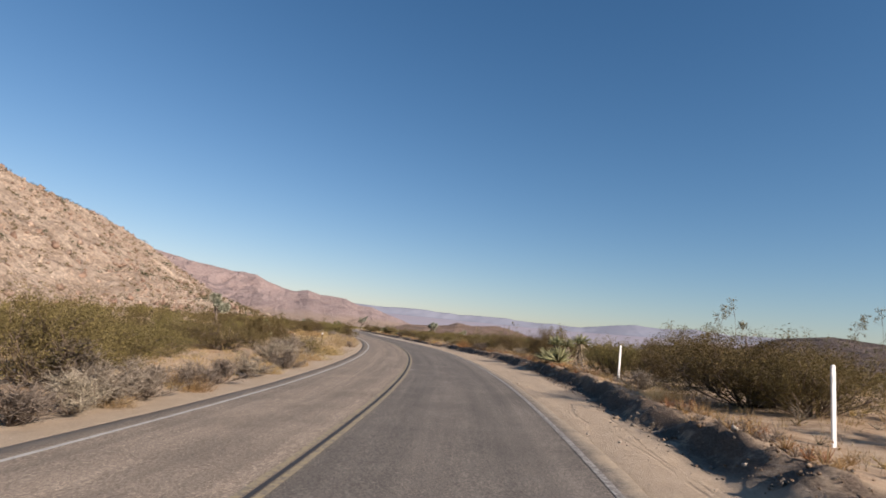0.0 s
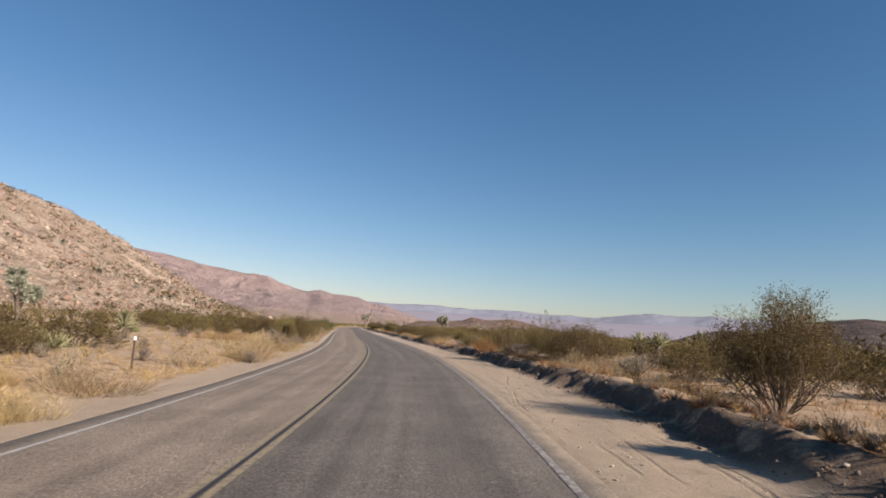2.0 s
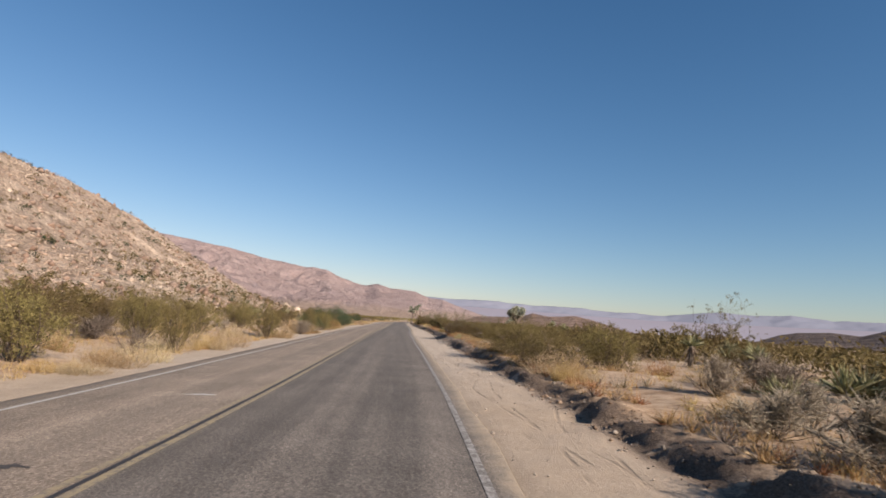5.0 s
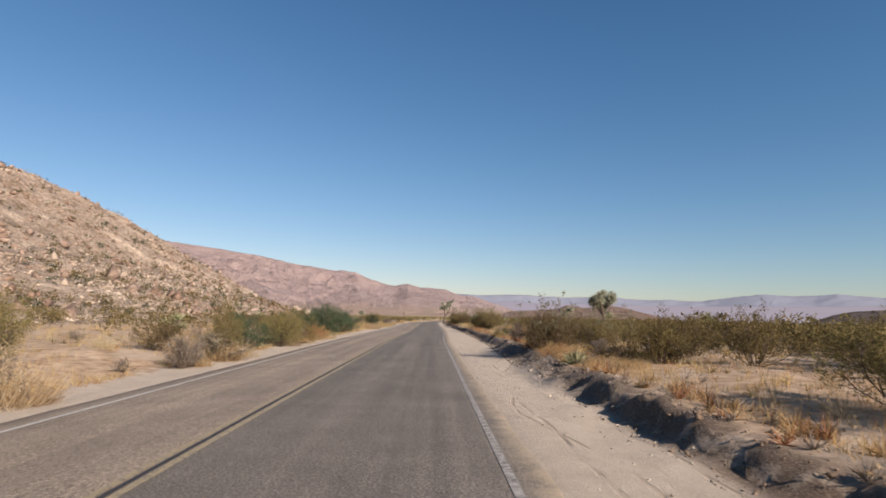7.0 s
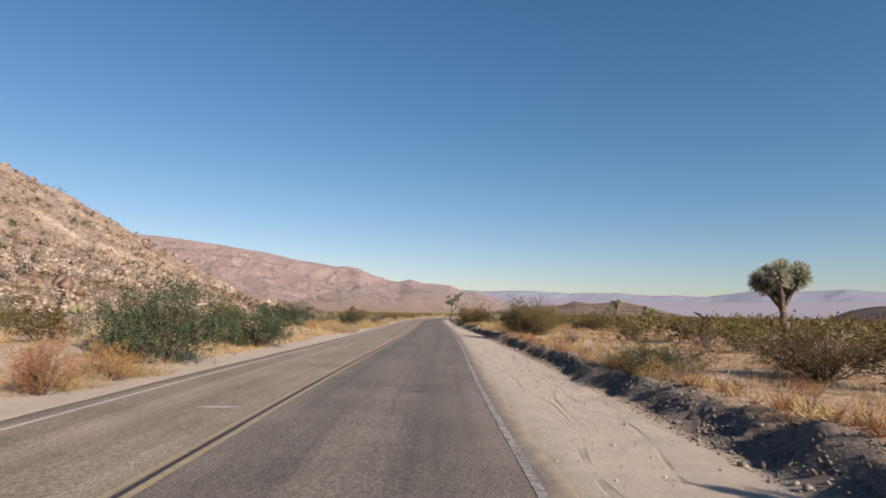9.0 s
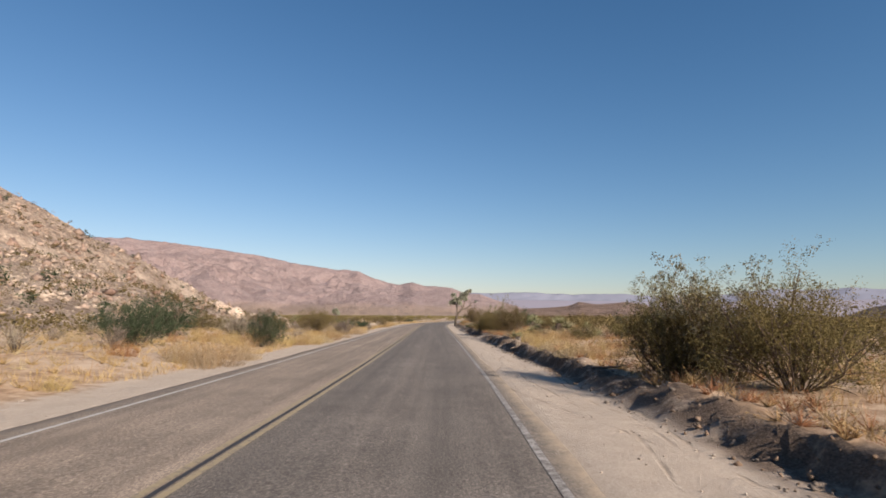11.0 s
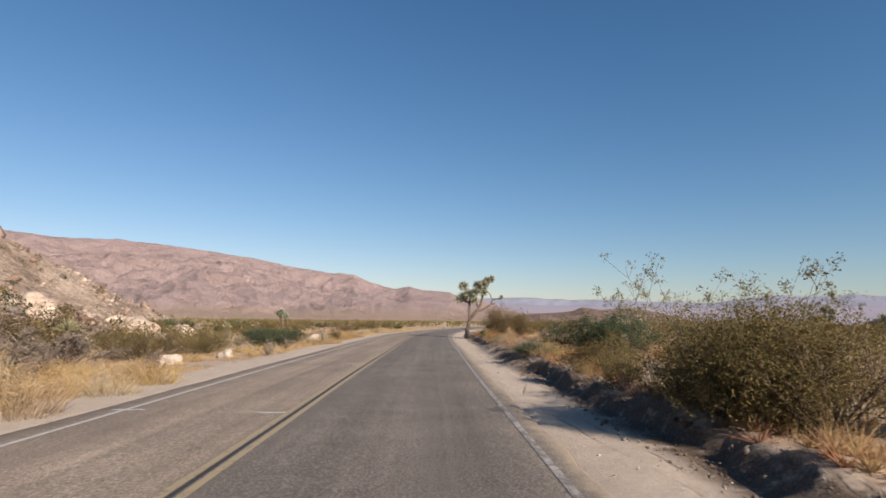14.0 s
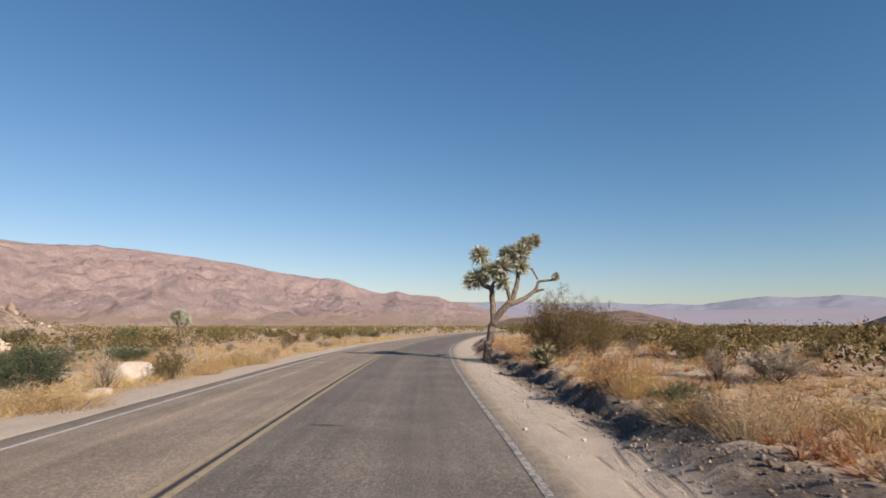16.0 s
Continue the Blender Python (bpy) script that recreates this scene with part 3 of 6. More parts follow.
# ---- hills and mountains round the road, seen from its middle stretch ----
def backdrop(name, label, profile, near, ridge, behind, mat, eye_y=108.0, gully=0.4, seed=1.0, az_step=0.3, rows=26, rough=0.05, foot=0.0):
    """A range of hills: bearings (degrees left of ahead) and skyline angles, spread from its foot to behind its crest."""
    bearings, heights = np.array([p[0] for p in profile][::-1], float), np.array([p[1] for p in profile][::-1], float)
    az = np.arange(bearings.min(), bearings.max(), az_step)
    r = np.concatenate([np.linspace(near, ridge, rows), np.linspace(ridge, behind, 6)[1:]])
    A, R = np.meshgrid(az, r)
    top = ridge * np.tan(np.radians(np.interp(A, bearings, heights)))
    arc = np.radians(A) * ridge
    crag = 1 + rough * (smooth_noise(arc + (R - ridge) * 0.7, R * 1.3, ridge * 0.03, 4, seed) - 0.5)
    up = np.clip((R - near) / (ridge - near), 0, 1)
    x, y = -np.sin(np.radians(A)) * R, eye_y + np.cos(np.radians(A)) * R
    big, small = ridge * 0.15, ridge * 0.035
    wx, wy = x + big * 0.8 * (smooth_noise(x, y, big, 3, seed + 5) - 0.5), y + big * 0.8 * (smooth_noise(x, y, big, 3, seed + 6) - 0.5)
    spur = 1 - np.abs(2 * smooth_noise(wx, wy, big, 1, seed + 2) - 1)
    rib = 1 - np.abs(2 * smooth_noise(wx, wy, small, 3, seed + 3) - 1)
    wear = np.sin(np.pi * np.clip(up, 0, 1)) ** 0.7
    crease = 1 - np.abs(2 * smooth_noise(wx, wy, small * 0.4, 2, seed + 4) - 1)
    body = up ** 1.1 * (1 - 0.25 * gully * wear) + wear * gully * (0.50 * (spur - 0.55) + 0.32 * (rib - 0.55) + 0.13 * (crease - 0.55))
    body = np.minimum(np.maximum(body, 0), 1.0 - 0.25 * (1 - up) ** 0.8)
    fall = np.where(R > ridge, 1 - 0.6 * (R - ridge) / (behind - ridge), 1)
    Z = top * crag * body * fall + foot * (1 - up) - 0.5
    ob = sheet(name, x, y, Z, mat)
    return tagged(ob, label, "mountains", kind="structure")


backdrop("mountain_range", "bare pinkish-brown desert mountain range", [(100, 4.5), (75, 5), (60, 5.6), (50, 6.1), (37.5, 6.7), (33, 6.4), (30, 6.6), (26, 6.4), (22.5, 5.9), (19.3, 5.65), (16, 5.0), (14.5, 4.76), (12, 4.4), (9.6, 4.3), (8, 3.6), (6.8, 3.2), (5.6, 3.0), (4.4, 3.25), (3.2, 2.9), (0.6, 2.75), (-0.8, 2.2), (-2.2, 2.1), (-3.6, 1.6), (-5, 1.2), (-7.5, 0.4), (-9, 0)], 1001, 2002, 2310, RANGE, gully=0.55, rows=95, az_step=0.16, rough=0.07)
backdrop("brown_hill", "low brown rocky hill beyond the scrub plain", [(-3.5, 0), (-4.5, 0.35), (-6, 0.8), (-8.7, 0.9), (-10.4, 1.05), (-11.4, 1.42), (-13.0, 1.2), (-15.6, 1.4), (-17, 1.2), (-18.6, 0.76), (-21, 0.2), (-22.5, 0)], 770, 1155, 1386, BROWN_HILL, gully=0.3, seed=7.0, az_step=0.12, rough=0.08)
backdrop("dark_hill", "dark scrub-covered hill, its shadow painted into the colour", [(-31.5, 0), (-33.6, 0.85), (-35, 1.15), (-37.2, 1.3), (-39.5, 1.15), (-41.2, 1.7), (-43, 2.4), (-47, 2.8), (-55, 2), (-66, 0)], 616, 1001, 1232, DARK_HILL, gully=0.3, seed=11.0, az_step=0.2)
# valley and ridge wear their haze as plain surface colour
backdrop("far_valley", "pale valley floor far below, haze painted into its colour", [(12, 1.55), (-5, 1.6), (-22, 1.35), (-40, 1.5), (-95, 1.3)], 2079, 3311, 3388, VALLEY, gully=0.05, seed=14.0, az_step=0.6, rough=0.02)
backdrop("far_ridge", "distant mountain ridge with lavender haze painted into its colour", [(12, 2.2), (-5.4, 2.3), (-11, 2.05), (-16, 2.08), (-20, 1.9), (-23.4, 1.85), (-26.6, 2.3), (-28.4, 2.45), (-30.5, 2.3), (-33.5, 2.42), (-36.5, 2.15), (-43, 2.2), (-60, 1.8), (-95, 1.5)], 3080, 3542, 3619, FAR_RIDGE, gully=0.12, seed=17.0, az_step=0.18, rough=0.14)

# the boulder slope on the left, its crest falling towards the road
HILL_SHARE = 0.79
hx, hy = np.meshgrid(np.arange(-237, -27, 1.35), np.arange(24, 332, 1.5))


def hill_z(x, y):
    x, y = np.asarray(x, float) / HILL_SHARE, np.asarray(y, float) / HILL_SHARE
    toe = -63.0 - np.maximum(0, 225 - y) * 0.13
    rise = 0.63 * np.clip(toe - x, 0, None)
    rise = np.where(rise > 38, 40.3 + (rise - 38) * 0.37, np.where(rise > 25, 26.3 + (rise - 25) * 1.08, rise * 1.053))
    rise = np.where(rise > 60, 60 + (rise - 60) * 0.25, rise)
    crest_y = np.interp(-x, [55, 61, 79, 94, 116, 127, 148, 200, 320], [372, 368, 355, 338, 304, 282, 260, 235, 215])
    over = np.clip(y - crest_y, 0, None)
    z = rise - over * 0.85
    bumps = 3.2 * (smooth_noise(x, y, 24, 4, 31) - 0.5) + 1.9 * (smooth_noise(x, y, 6.5, 4, 33) - 0.5)
    foot = 0.31 * np.clip(-34.0 - x, 0, 46) * step(150, 215, y) * step(318, 282, y)
    crag = step(0.60, 0.72, smooth_noise(x, y, 30, 3, 37)) * (2.6 * smooth_noise(x, y, 5.0, 3, 38))
    foot = foot + 0.5 * bumps * step(0.3, 3.0, foot)
    return HILL_SHARE * np.maximum(np.maximum(1.045 * z - 2.4 * step(1.5, 0.0, rise) + (bumps + crag) * step(0, 9, rise), foot - 2.2 * step(0.6, 0.0, foot)), -2.4)


hill = sheet("boulder_hill", hx, hy, hill_z(hx, hy), HILLSIDE, smooth=False)
tagged(hill, "steep tan hillside strewn with granite boulders", "hill", kind="structure")


# ---- stones ----
def stone_soup(soup, rng, centre, size, flat=0.75, detail=1):
    """A weathered lump: a knocked-about icosphere."""
    bm = bmesh.new()
    bmesh.ops.create_icosphere(bm, subdivisions=detail, radius=1.0)
    shift = Vector(rng.uniform(-50, 50, 3))
    stretch = rng.uniform(0.75, 1.3, 3) * (1, 1, flat) * size
    turn = Euler(rng.uniform(0, 6.28, 3)).to_matrix() if flat > 0.9 else Euler((0, 0, rng.uniform(0, 6.28))).to_matrix()
    for v in bm.verts:
        k = 1 + 0.55 * noise.noise(v.co * 1.3 + shift) + 0.2 * noise.noise(v.co * 3.1 + shift)
        v.co = turn @ (Vector(v.co) * k)
    soup.add([(v.co.x * stretch[0] + centre[0], v.co.y * stretch[1] + centre[1], v.co.z * stretch[2] + centre[2]) for v in bm.verts], np.array([[v.index for v in f.verts] for f in bm.faces]))
    bm.free()


rng = np.random.default_rng(5)
rng_blocks = np.random.default_rng(515)


def hill_spots(rng, n):
    x = -31 - 136 * rng.random(n) ** 1.15
    y = 55 + 237 * rng.random(n)
    z = hill_z(x, y)
    keep = z > 0.4
    return np.stack([x, y, z], 1)[keep]


def scatter_chips(soup, rng, spots, sizes, tall=0.8):
    """Broken angular stones, eight facets each."""
    spots, n = np.asarray(spots, float), len(spots)
    corner = np.array([(1, 0, 0), (0, 1, 0), (-1, 0, 0), (0, -1, 0), (0, 0, 1), (0, 0, -1)], float)
    shape = corner[None] * rng.uniform(0.55, 1.3, (n, 6, 1)) * (1, 1, tall) + rng.normal(size=(n, 6, 3)) * 0.2
    a = rng.uniform(0, 6.283, n)
    c, s = np.cos(a)[:, None], np.sin(a)[:, None]
    turned = np.stack([shape[:, :, 0] * c - shape[:, :, 1] * s, shape[:, :, 0] * s + shape[:, :, 1] * c, shape[:, :, 2] + 0.25], 2)
    at_place = turned * np.asarray(sizes, float)[:, None, None] + spots[:, None, :]
    facet = np.array([(0, 1, 4), (1, 2, 4), (2, 3, 4), (3, 0, 4), (1, 0, 5), (2, 1, 5), (3, 2, 5), (0, 3, 5)])
    soup.add(at_place.reshape(-1, 3), (facet[None] + 6 * np.arange(n)[:, None, None]).reshape(-1, 3))


soup = Soup()
spots = hill_spots(rng, 95000)
dense = smooth_noise(spots[:, 0], spots[:, 1], 13.0, 3, 71)
spots = spots[rng.random(len(spots)) < 0.12 + 1.1 * step(0.38, 0.68, dense)]
scatter_chips(soup, rng, spots - (0, 0, 0.05), np.exp(rng.normal(-1.7, 0.5, len(spots))), 0.55)
boulders = part("hillside_boulders", soup, GRANITE, None)
soup = Soup()
spots = hill_spots(rng_blocks, 1900)
scatter_chips(soup, rng_blocks, spots, np.exp(rng_blocks.normal(-0.62, 0.42, len(spots))), 0.9)
blocks = part("hillside_blocks", soup, RUSTY_GRANITE, None)
tagged(blocks, "large rust-stained granite blocks among the paler boulders", "boulders", kind="stuff")
tagged(boulders, "countless pale granite boulders on the hillside", "boulders", kind="stuff")


# ---- plants ----
def unit(v):
    v = np.asarray(v, float)
    return v / (np.linalg.norm(v, axis=-1, keepdims=True) + 1e-9)


def branch_path(rng, root, tip, bow=0.12, n=4):
    root, tip = np.asarray(root, float), np.asarray(tip, float)
    t = np.linspace(0, 1, n)[:, None]
    side = rng.normal(size=3) * np.linalg.norm(tip - root) * bow
    side[2] = -abs(side[2]) * 0.6
    return root + (tip - root) * t + side * np.sin(np.pi * t)


def spray_bush(name, label, category, rng, leaf_mat, lobes=17, leaves=5400, leaf=0.017, twigs=4, wide=1.0, bare=0.12, feather=1.0, group="", stem_mat=STEM, spread=1.0):
    """An open bush of many stems fanning up from one root into feathery lobes. Unit height and width."""
    bush = thing(name, label, category, group)
    wood, green = Soup(), Soup()
    hearts = []
    for i in range(lobes):
        a = 2.399963 * i + rng.uniform(-0.5, 0.5)
        out = math.sqrt((i + 0.5) / lobes)
        reach = wide * 0.42 * out * rng.uniform(0.8, 1.15)
        top = (0.84 - 0.40 * out**2.2) * rng.uniform(0.66, 1.12)
        tip = np.array([math.cos(a) * reach, math.sin(a) * reach, top])
        path = branch_path(rng, (math.cos(a) * 0.04, math.sin(a) * 0.04, -0.02), tip, 0.08, 5)
        wood.tube(path, 0.008, 0.0035, 3)
        hearts.append(tip)
        for k in range(twigs):
            j = int(rng.integers(1, 4))
            end = path[j] + unit(unit(tip) + rng.normal(size=3) * 0.55) * rng.uniform(0.12, 0.30)
            wood.tube([path[j], (path[j] + end) / 2 + rng.normal(size=3) * 0.012, end], 0.0045, 0.002, 3)
            if end[2] > bare:
                hearts.append(end)
    hearts = np.array(hearts)
    # upright feathery plumes at the ends of the stems, with gaps between them
    n = leaves // 9
    axis = unit(unit(hearts) * 0.55 + (0, 0, 0.8) + rng.normal(size=hearts.shape) * 0.32)
    reach = rng.uniform(0.07, 0.19, len(hearts)) * (0.75 + 0.35 * feather)
    pick = rng.integers(0, len(hearts), n)
    t = rng.uniform(-0.75, 1.0, n)
    sprig = hearts[pick] + axis[pick] * (t * reach[pick])[:, None] + rng.normal(size=(n, 3)) * (0.046 * np.clip(1.05 - 0.75 * t, 0.3, 1.3) * spread)[:, None]
    sprig[:, 2] = np.where(sprig[:, 2] < bare * 0.5, bare * rng.uniform(0.5, 1.2, n), sprig[:, 2])
    up = unit(axis[pick] + rng.normal(size=(n, 3)) * 0.4)
    t = rng.uniform(-1, 1, (n, 9, 1))
    centres = (sprig[:, None, :] + up[:, None, :] * t * 0.05 * feather + rng.normal(size=(n, 9, 3)) * 0.012).reshape(-1, 3)
    along = unit(np.repeat(up, 9, 0) + rng.normal(size=(len(centres), 3)) * 0.55)
    green.straws(centres, along, leaf * 2.4 * rng.uniform(0.6, 1.3, len(centres)), leaf * 0.8, rng)
    part("stem_frame", wood, stem_mat, bush)
    part("foliage", green, leaf_mat, bush)
    return bush


def twig_bush(name, label, category, rng, mat, count=420, group=""):
    """A low dome of fine dry twigs."""
    bush = thing(name, label, category, group)
    wood, fine = Soup(), Soup()
    tips = []
    for i in range(26):
        a, lean = rng.uniform(0, 6.283), rng.uniform(0.1, 1.0)
        tip = np.array([math.cos(a) * 0.5 * lean, math.sin(a) * 0.5 * lean, (1.0 - 0.5 * lean**2) * rng.uniform(0.6, 0.95)])
        wood.tube(branch_path(rng, (0, 0, 0), tip, 0.12, 4), 0.009, 0.004, 3)
        tips.append(tip)
    tips = np.array(tips)
    base = tips[rng.integers(0, len(tips), count)] * rng.uniform(0.35, 1.0, (count, 1))
    ways = unit(unit(base + (0, 0, 0.05)) + rng.normal(size=(count, 3)) * 0.65)
    fine.straws(base, ways, rng.uniform(0.10, 0.30, count), 0.010, rng)
    scraps = base[rng.integers(0, count, count)] + rng.normal(size=(count, 3)) * 0.06
    scraps[:, 2] = np.maximum(scraps[:, 2], 0.02)
    fine.leaves(scraps, 0.015, rng)
    part("branch_frame", wood, STEM, bush)
    part("twig_mass", fine, mat, bush)
    return bush


def grass_clump(name, label, rng, mat, count=420, spread=0.34, group="", lean=0.42):
    """A tussock of arching dry blades."""
    clump = thing(name, label, "grass", group)
    s = Soup()
    a, r = rng.uniform(0, 6.283, count), spread * np.sqrt(rng.random(count))
    roots = np.stack([np.cos(a) * r, np.sin(a) * r, 0 * r - 0.02], 1)
    ways = unit(np.stack([np.cos(a) * r / spread * lean, np.sin(a) * r / spread * lean, 1 + 0 * a], 1) + rng.normal(size=(count, 3)) * 0.22)
    s.straws(roots, ways, rng.uniform(0.45, 0.95, count), 0.007, rng)
    n = int(count * 1.5)
    a, r, z = rng.uniform(0, 6.283, n), rng.random(n) ** 0.6, rng.random(n) ** 0.8
    dome = np.stack([np.cos(a) * r * 0.5 * (1 - 0.5 * z**2), np.sin(a) * r * 0.5 * (1 - 0.5 * z**2), 0.03 + 0.85 * z * (1 - 0.45 * r**2)], 1)
    s.straws(dome, unit(rng.normal(size=(n, 3)) + (0, 0, 0.7)), rng.uniform(0.05, 0.17, n), 0.011, rng)
    part("blade_tuft", s, mat, clump)
    return clump


def rosette(soup, rng, centre, axis, length, count, width, low=-0.25):
    """Stiff bayonet leaves standing out all round a shoot's end."""
    axis = unit(axis)
    d = unit(rng.normal(size=(count * 3, 3)))
    keep = d[(d @ axis) > low][:count]
    ways = unit(keep + axis * 0.35)
    soup.blades(centre + ways * length * 0.06, ways, length * rng.uniform(0.75, 1.1, len(ways)), width, 0.06, rng)
    soup.blades(centre + ways * length * 0.06, ways, length * rng.uniform(0.75, 1.1, len(ways)), width, 0.06, rng)


def yucca(name, label, rng, shoots, group="", leaf=0.55, count=46):
    """Mojave yucca: one or more short shaggy trunks, each with a spiky head. shoots: x, y, height."""
    plant = thing(name, label, "yucca", group)
    for x, y, h in shoots:
        top = np.array([x, y, h])
        if h > 0.3:
            s = Soup()
            s.tube(branch_path(rng, (x * 0.6, y * 0.6, -0.1), top, 0.05, 5), 0.10, 0.085, 7)
            trunk = part("trunk", s, BARK, plant, "shaggy brown trunk", True)
            s = Soup()
            n = int(30 + 60 * h)
            a = rng.uniform(0, 6.283, n)
            z = h * (0.98 - 0.75 * rng.random(n) ** 1.6)
            roots = np.stack([x + np.cos(a) * 0.08, y + np.sin(a) * 0.08, z], 1)
            ways = unit(np.stack([np.cos(a), np.sin(a), -0.7 - rng.random(n)], 1))
            s.blades(roots, ways, leaf * rng.uniform(0.5, 0.9, n), 0.035, 0.05, rng)
            part("leaf_skirt", s, DEAD_LEAF, plant, "hanging skirt of dead leaves")
        s = Soup()
        rosette(s, rng, top, (0, 0, 1), leaf, count, 0.045)
        part("leaf_rosette", s, YUCCA_LEAF, plant, "spiky yellow-green leaf head")
    return plant


def joshua(name, label, rng, limbs, heads, girth=0.17, leaf=0.26, group=""):
    """A Joshua tree. limbs: lists of points with the thickness share at both ends; heads: x, y, z, size."""
    tree = thing(name, label, "joshua tree", group)
    for i, (points, r0, r1) in enumerate(limbs):
        s = Soup()
        pts = np.asarray(points, float)
        t = np.linspace(0, len(pts) - 1, 4 * len(pts))
        fine = np.stack([np.interp(t, np.arange(len(pts)), pts[:, k]) for k in range(3)], 1)
        fine[1:-1] += rng.normal(size=(len(fine) - 2, 3)) * girth * r1 * 0.18
        s.tube(fine, girth * r0, girth * r1, 8)
        part("trunk" if i == 0 else "limb", s, BARK, tree, "" if i else "rough grey-brown trunk", True)
    for x, y, z, size in heads:
        s = Soup()
        rosette(s, rng, np.array([x, y, z]), (0, 0, 1), leaf * 1.7 * size, 170, 0.055, -0.9)
        rosette(s, rng, np.array([x, y, z + 0.08]), (0, 0, 1), leaf * 1.4 * size, 60, 0.045, -0.3)
        head = part("leaf_head", s, JOSHUA_LEAF, tree)
        s = Soup()
        n = 40
        a = rng.uniform(0, 6.283, n)
        roots = np.stack([x + np.cos(a) * 0.06, y + np.sin(a) * 0.06, z - 0.22 * rng.random(n) * size], 1)
        s.blades(roots, unit(np.stack([np.cos(a), np.sin(a), -0.9 - rng.random(n)], 1)), leaf * size * rng.uniform(0.6, 1.0, n), 0.03, 0.05, rng)
        part("leaf_skirt", s, DEAD_LEAF, head, "brown dead leaves under the head")
    return tree


def wispy_tree(name, label, rng, group=""):
    """Long thin creosote sprays rising above the scrub, bare below and feathery at their ends."""
    tree = thing(name, label, "shrub", group)
    wood, green = Soup(), Soup()
    tufts = []
    for i in range(9):
        a = rng.uniform(0, 6.283)
        out = rng.uniform(0.08, 0.42)
        tip = np.array([math.cos(a) * out, math.sin(a) * out, rng.uniform(0.62, 1.0) - 0.3 * out])
        path = branch_path(rng, (0, 0, 0), tip, 0.16, 7)
        wood.tube(path, 0.003, 0.0012, 3)
        for k in range(6):
            j = int(rng.integers(3, 6))
            end = path[j] + unit(rng.normal(size=3) + (0, 0, 0.6)) * rng.uniform(0.05, 0.15)
            wood.tube([path[j], (path[j] + end) / 2 + rng.normal(size=3) * 0.008, end], 0.0015, 0.0008, 3)
            tufts.append(end)
        tufts.append(tip)
    tufts = np.array(tufts)
    pick = tufts[rng.integers(0, len(tufts), 150)] + rng.normal(size=(150, 3)) * 0.022
    centres = (pick[:, None, :] + rng.normal(size=(150, 14, 3)) * 0.013).reshape(-1, 3)
    green.leaves(centres, 0.0085, rng)
    part("stem_frame", wood, STEM, tree)
    part("foliage", green, WISPY_LEAF, tree)
    return tree


rng = np.random.default_rng(11)
CREOSOTE_SAID = "olive-green creosote bush with open brown stems"
HERO_CREOSOTES = [spray_bush("creosote_bush", "large dense olive-brown creosote bush", "bush", rng, CREOSOTE_LEAF, lobes=26, leaves=28800, leaf=0.0078, twigs=6, feather=1.2, bare=0.10, wide=1.05, group="creosote bushes", spread=1.15) for n in range(3)]
HERO_TALL = [spray_bush("creosote_bush", "tall loose creosote bush with feathery tips against the sky", "bush", rng, CREOSOTE_LEAF, lobes=24, leaves=25200, leaf=0.0078, twigs=5, feather=1.4, bare=0.26, wide=1.0, group="creosote bushes", spread=0.95) for n in range(3)]
CREOSOTES = [spray_bush("creosote_bush", CREOSOTE_SAID, "bush", rng, CREOSOTE_LEAF, lobes=int(rng.integers(16, 21)), leaves=9900, leaf=0.0122, twigs=4, group="creosote bushes", spread=1.2) for n in range(6)]
LIGHT_CREOSOTES = [spray_bush("creosote_bush", CREOSOTE_SAID, "bush", rng, CREOSOTE_LEAF, lobes=15, leaves=3600, leaf=0.021, twigs=2, group="creosote bushes", spread=1.4) for n in range(5)]
TALL_CREOSOTES = HERO_TALL
GREENS = [spray_bush("green_bush", "dense dark green desert bush", "bush", rng, GREEN_LEAF, lobes=22, leaves=14400, leaf=0.0125, bare=0.08, wide=1.1, spread=1.3, group="dark green bushes") for n in range(3)]
RUSTS = [spray_bush("rust_bush", "rust-orange dried bush on the sandy verge", "bush", rng, RUST_GRASS, lobes=20, leaves=9000, leaf=0.0105, spread=1.3, bare=0.12, group="rusty bushes") for n in range(2)]
GREYS = [twig_bush("grey_shrub", "low grey-brown dead-twigged shrub", "shrub", rng, GREY_TWIG, 400, group="grey shrubs") for n in range(4)]
THICK_GREYS = [twig_bush("grey_shrub", "dense fuzzy grey-brown shrub behind the windrow", "shrub", rng, GREY_TWIG, 1700, group="grey shrubs") for n in range(2)]
DUSKS = [twig_bush("dusky_shrub", "upright dusky purple-brown twiggy shrub", "shrub", rng, DUSK_TWIG, 3000, group="dusky shrubs") for n in range(1)]
GOLDS = [grass_clump("grass_clump", "golden dry bunch grass", rng, DRY_GRASS, 280, group="dry grass clumps") for n in range(3)]
PALES = [grass_clump("grass_clump", "pale straw-coloured dry grass tussock", rng, PALE_GRASS, 280, 0.38, group="dry grass clumps", lean=0.6) for n in range(2)]
RUST_GRASSES = [grass_clump("grass_clump", "reddish dry grass tussock", rng, RUST_GRASS, 280, group="dry grass clumps")]
WISPS = [wispy_tree("wispy_shrub", "tall thin shrub with feathery tips", rng, group="tall wispy shrubs") for n in range(3)]
YUCCA_LOW = [yucca("yucca", "low spiky yucca rosette on the sand", rng, [(0, 0, 0.16), (0.28, 0.2, 0.10)], "yuccas", 0.62, 56) for n in range(2)]
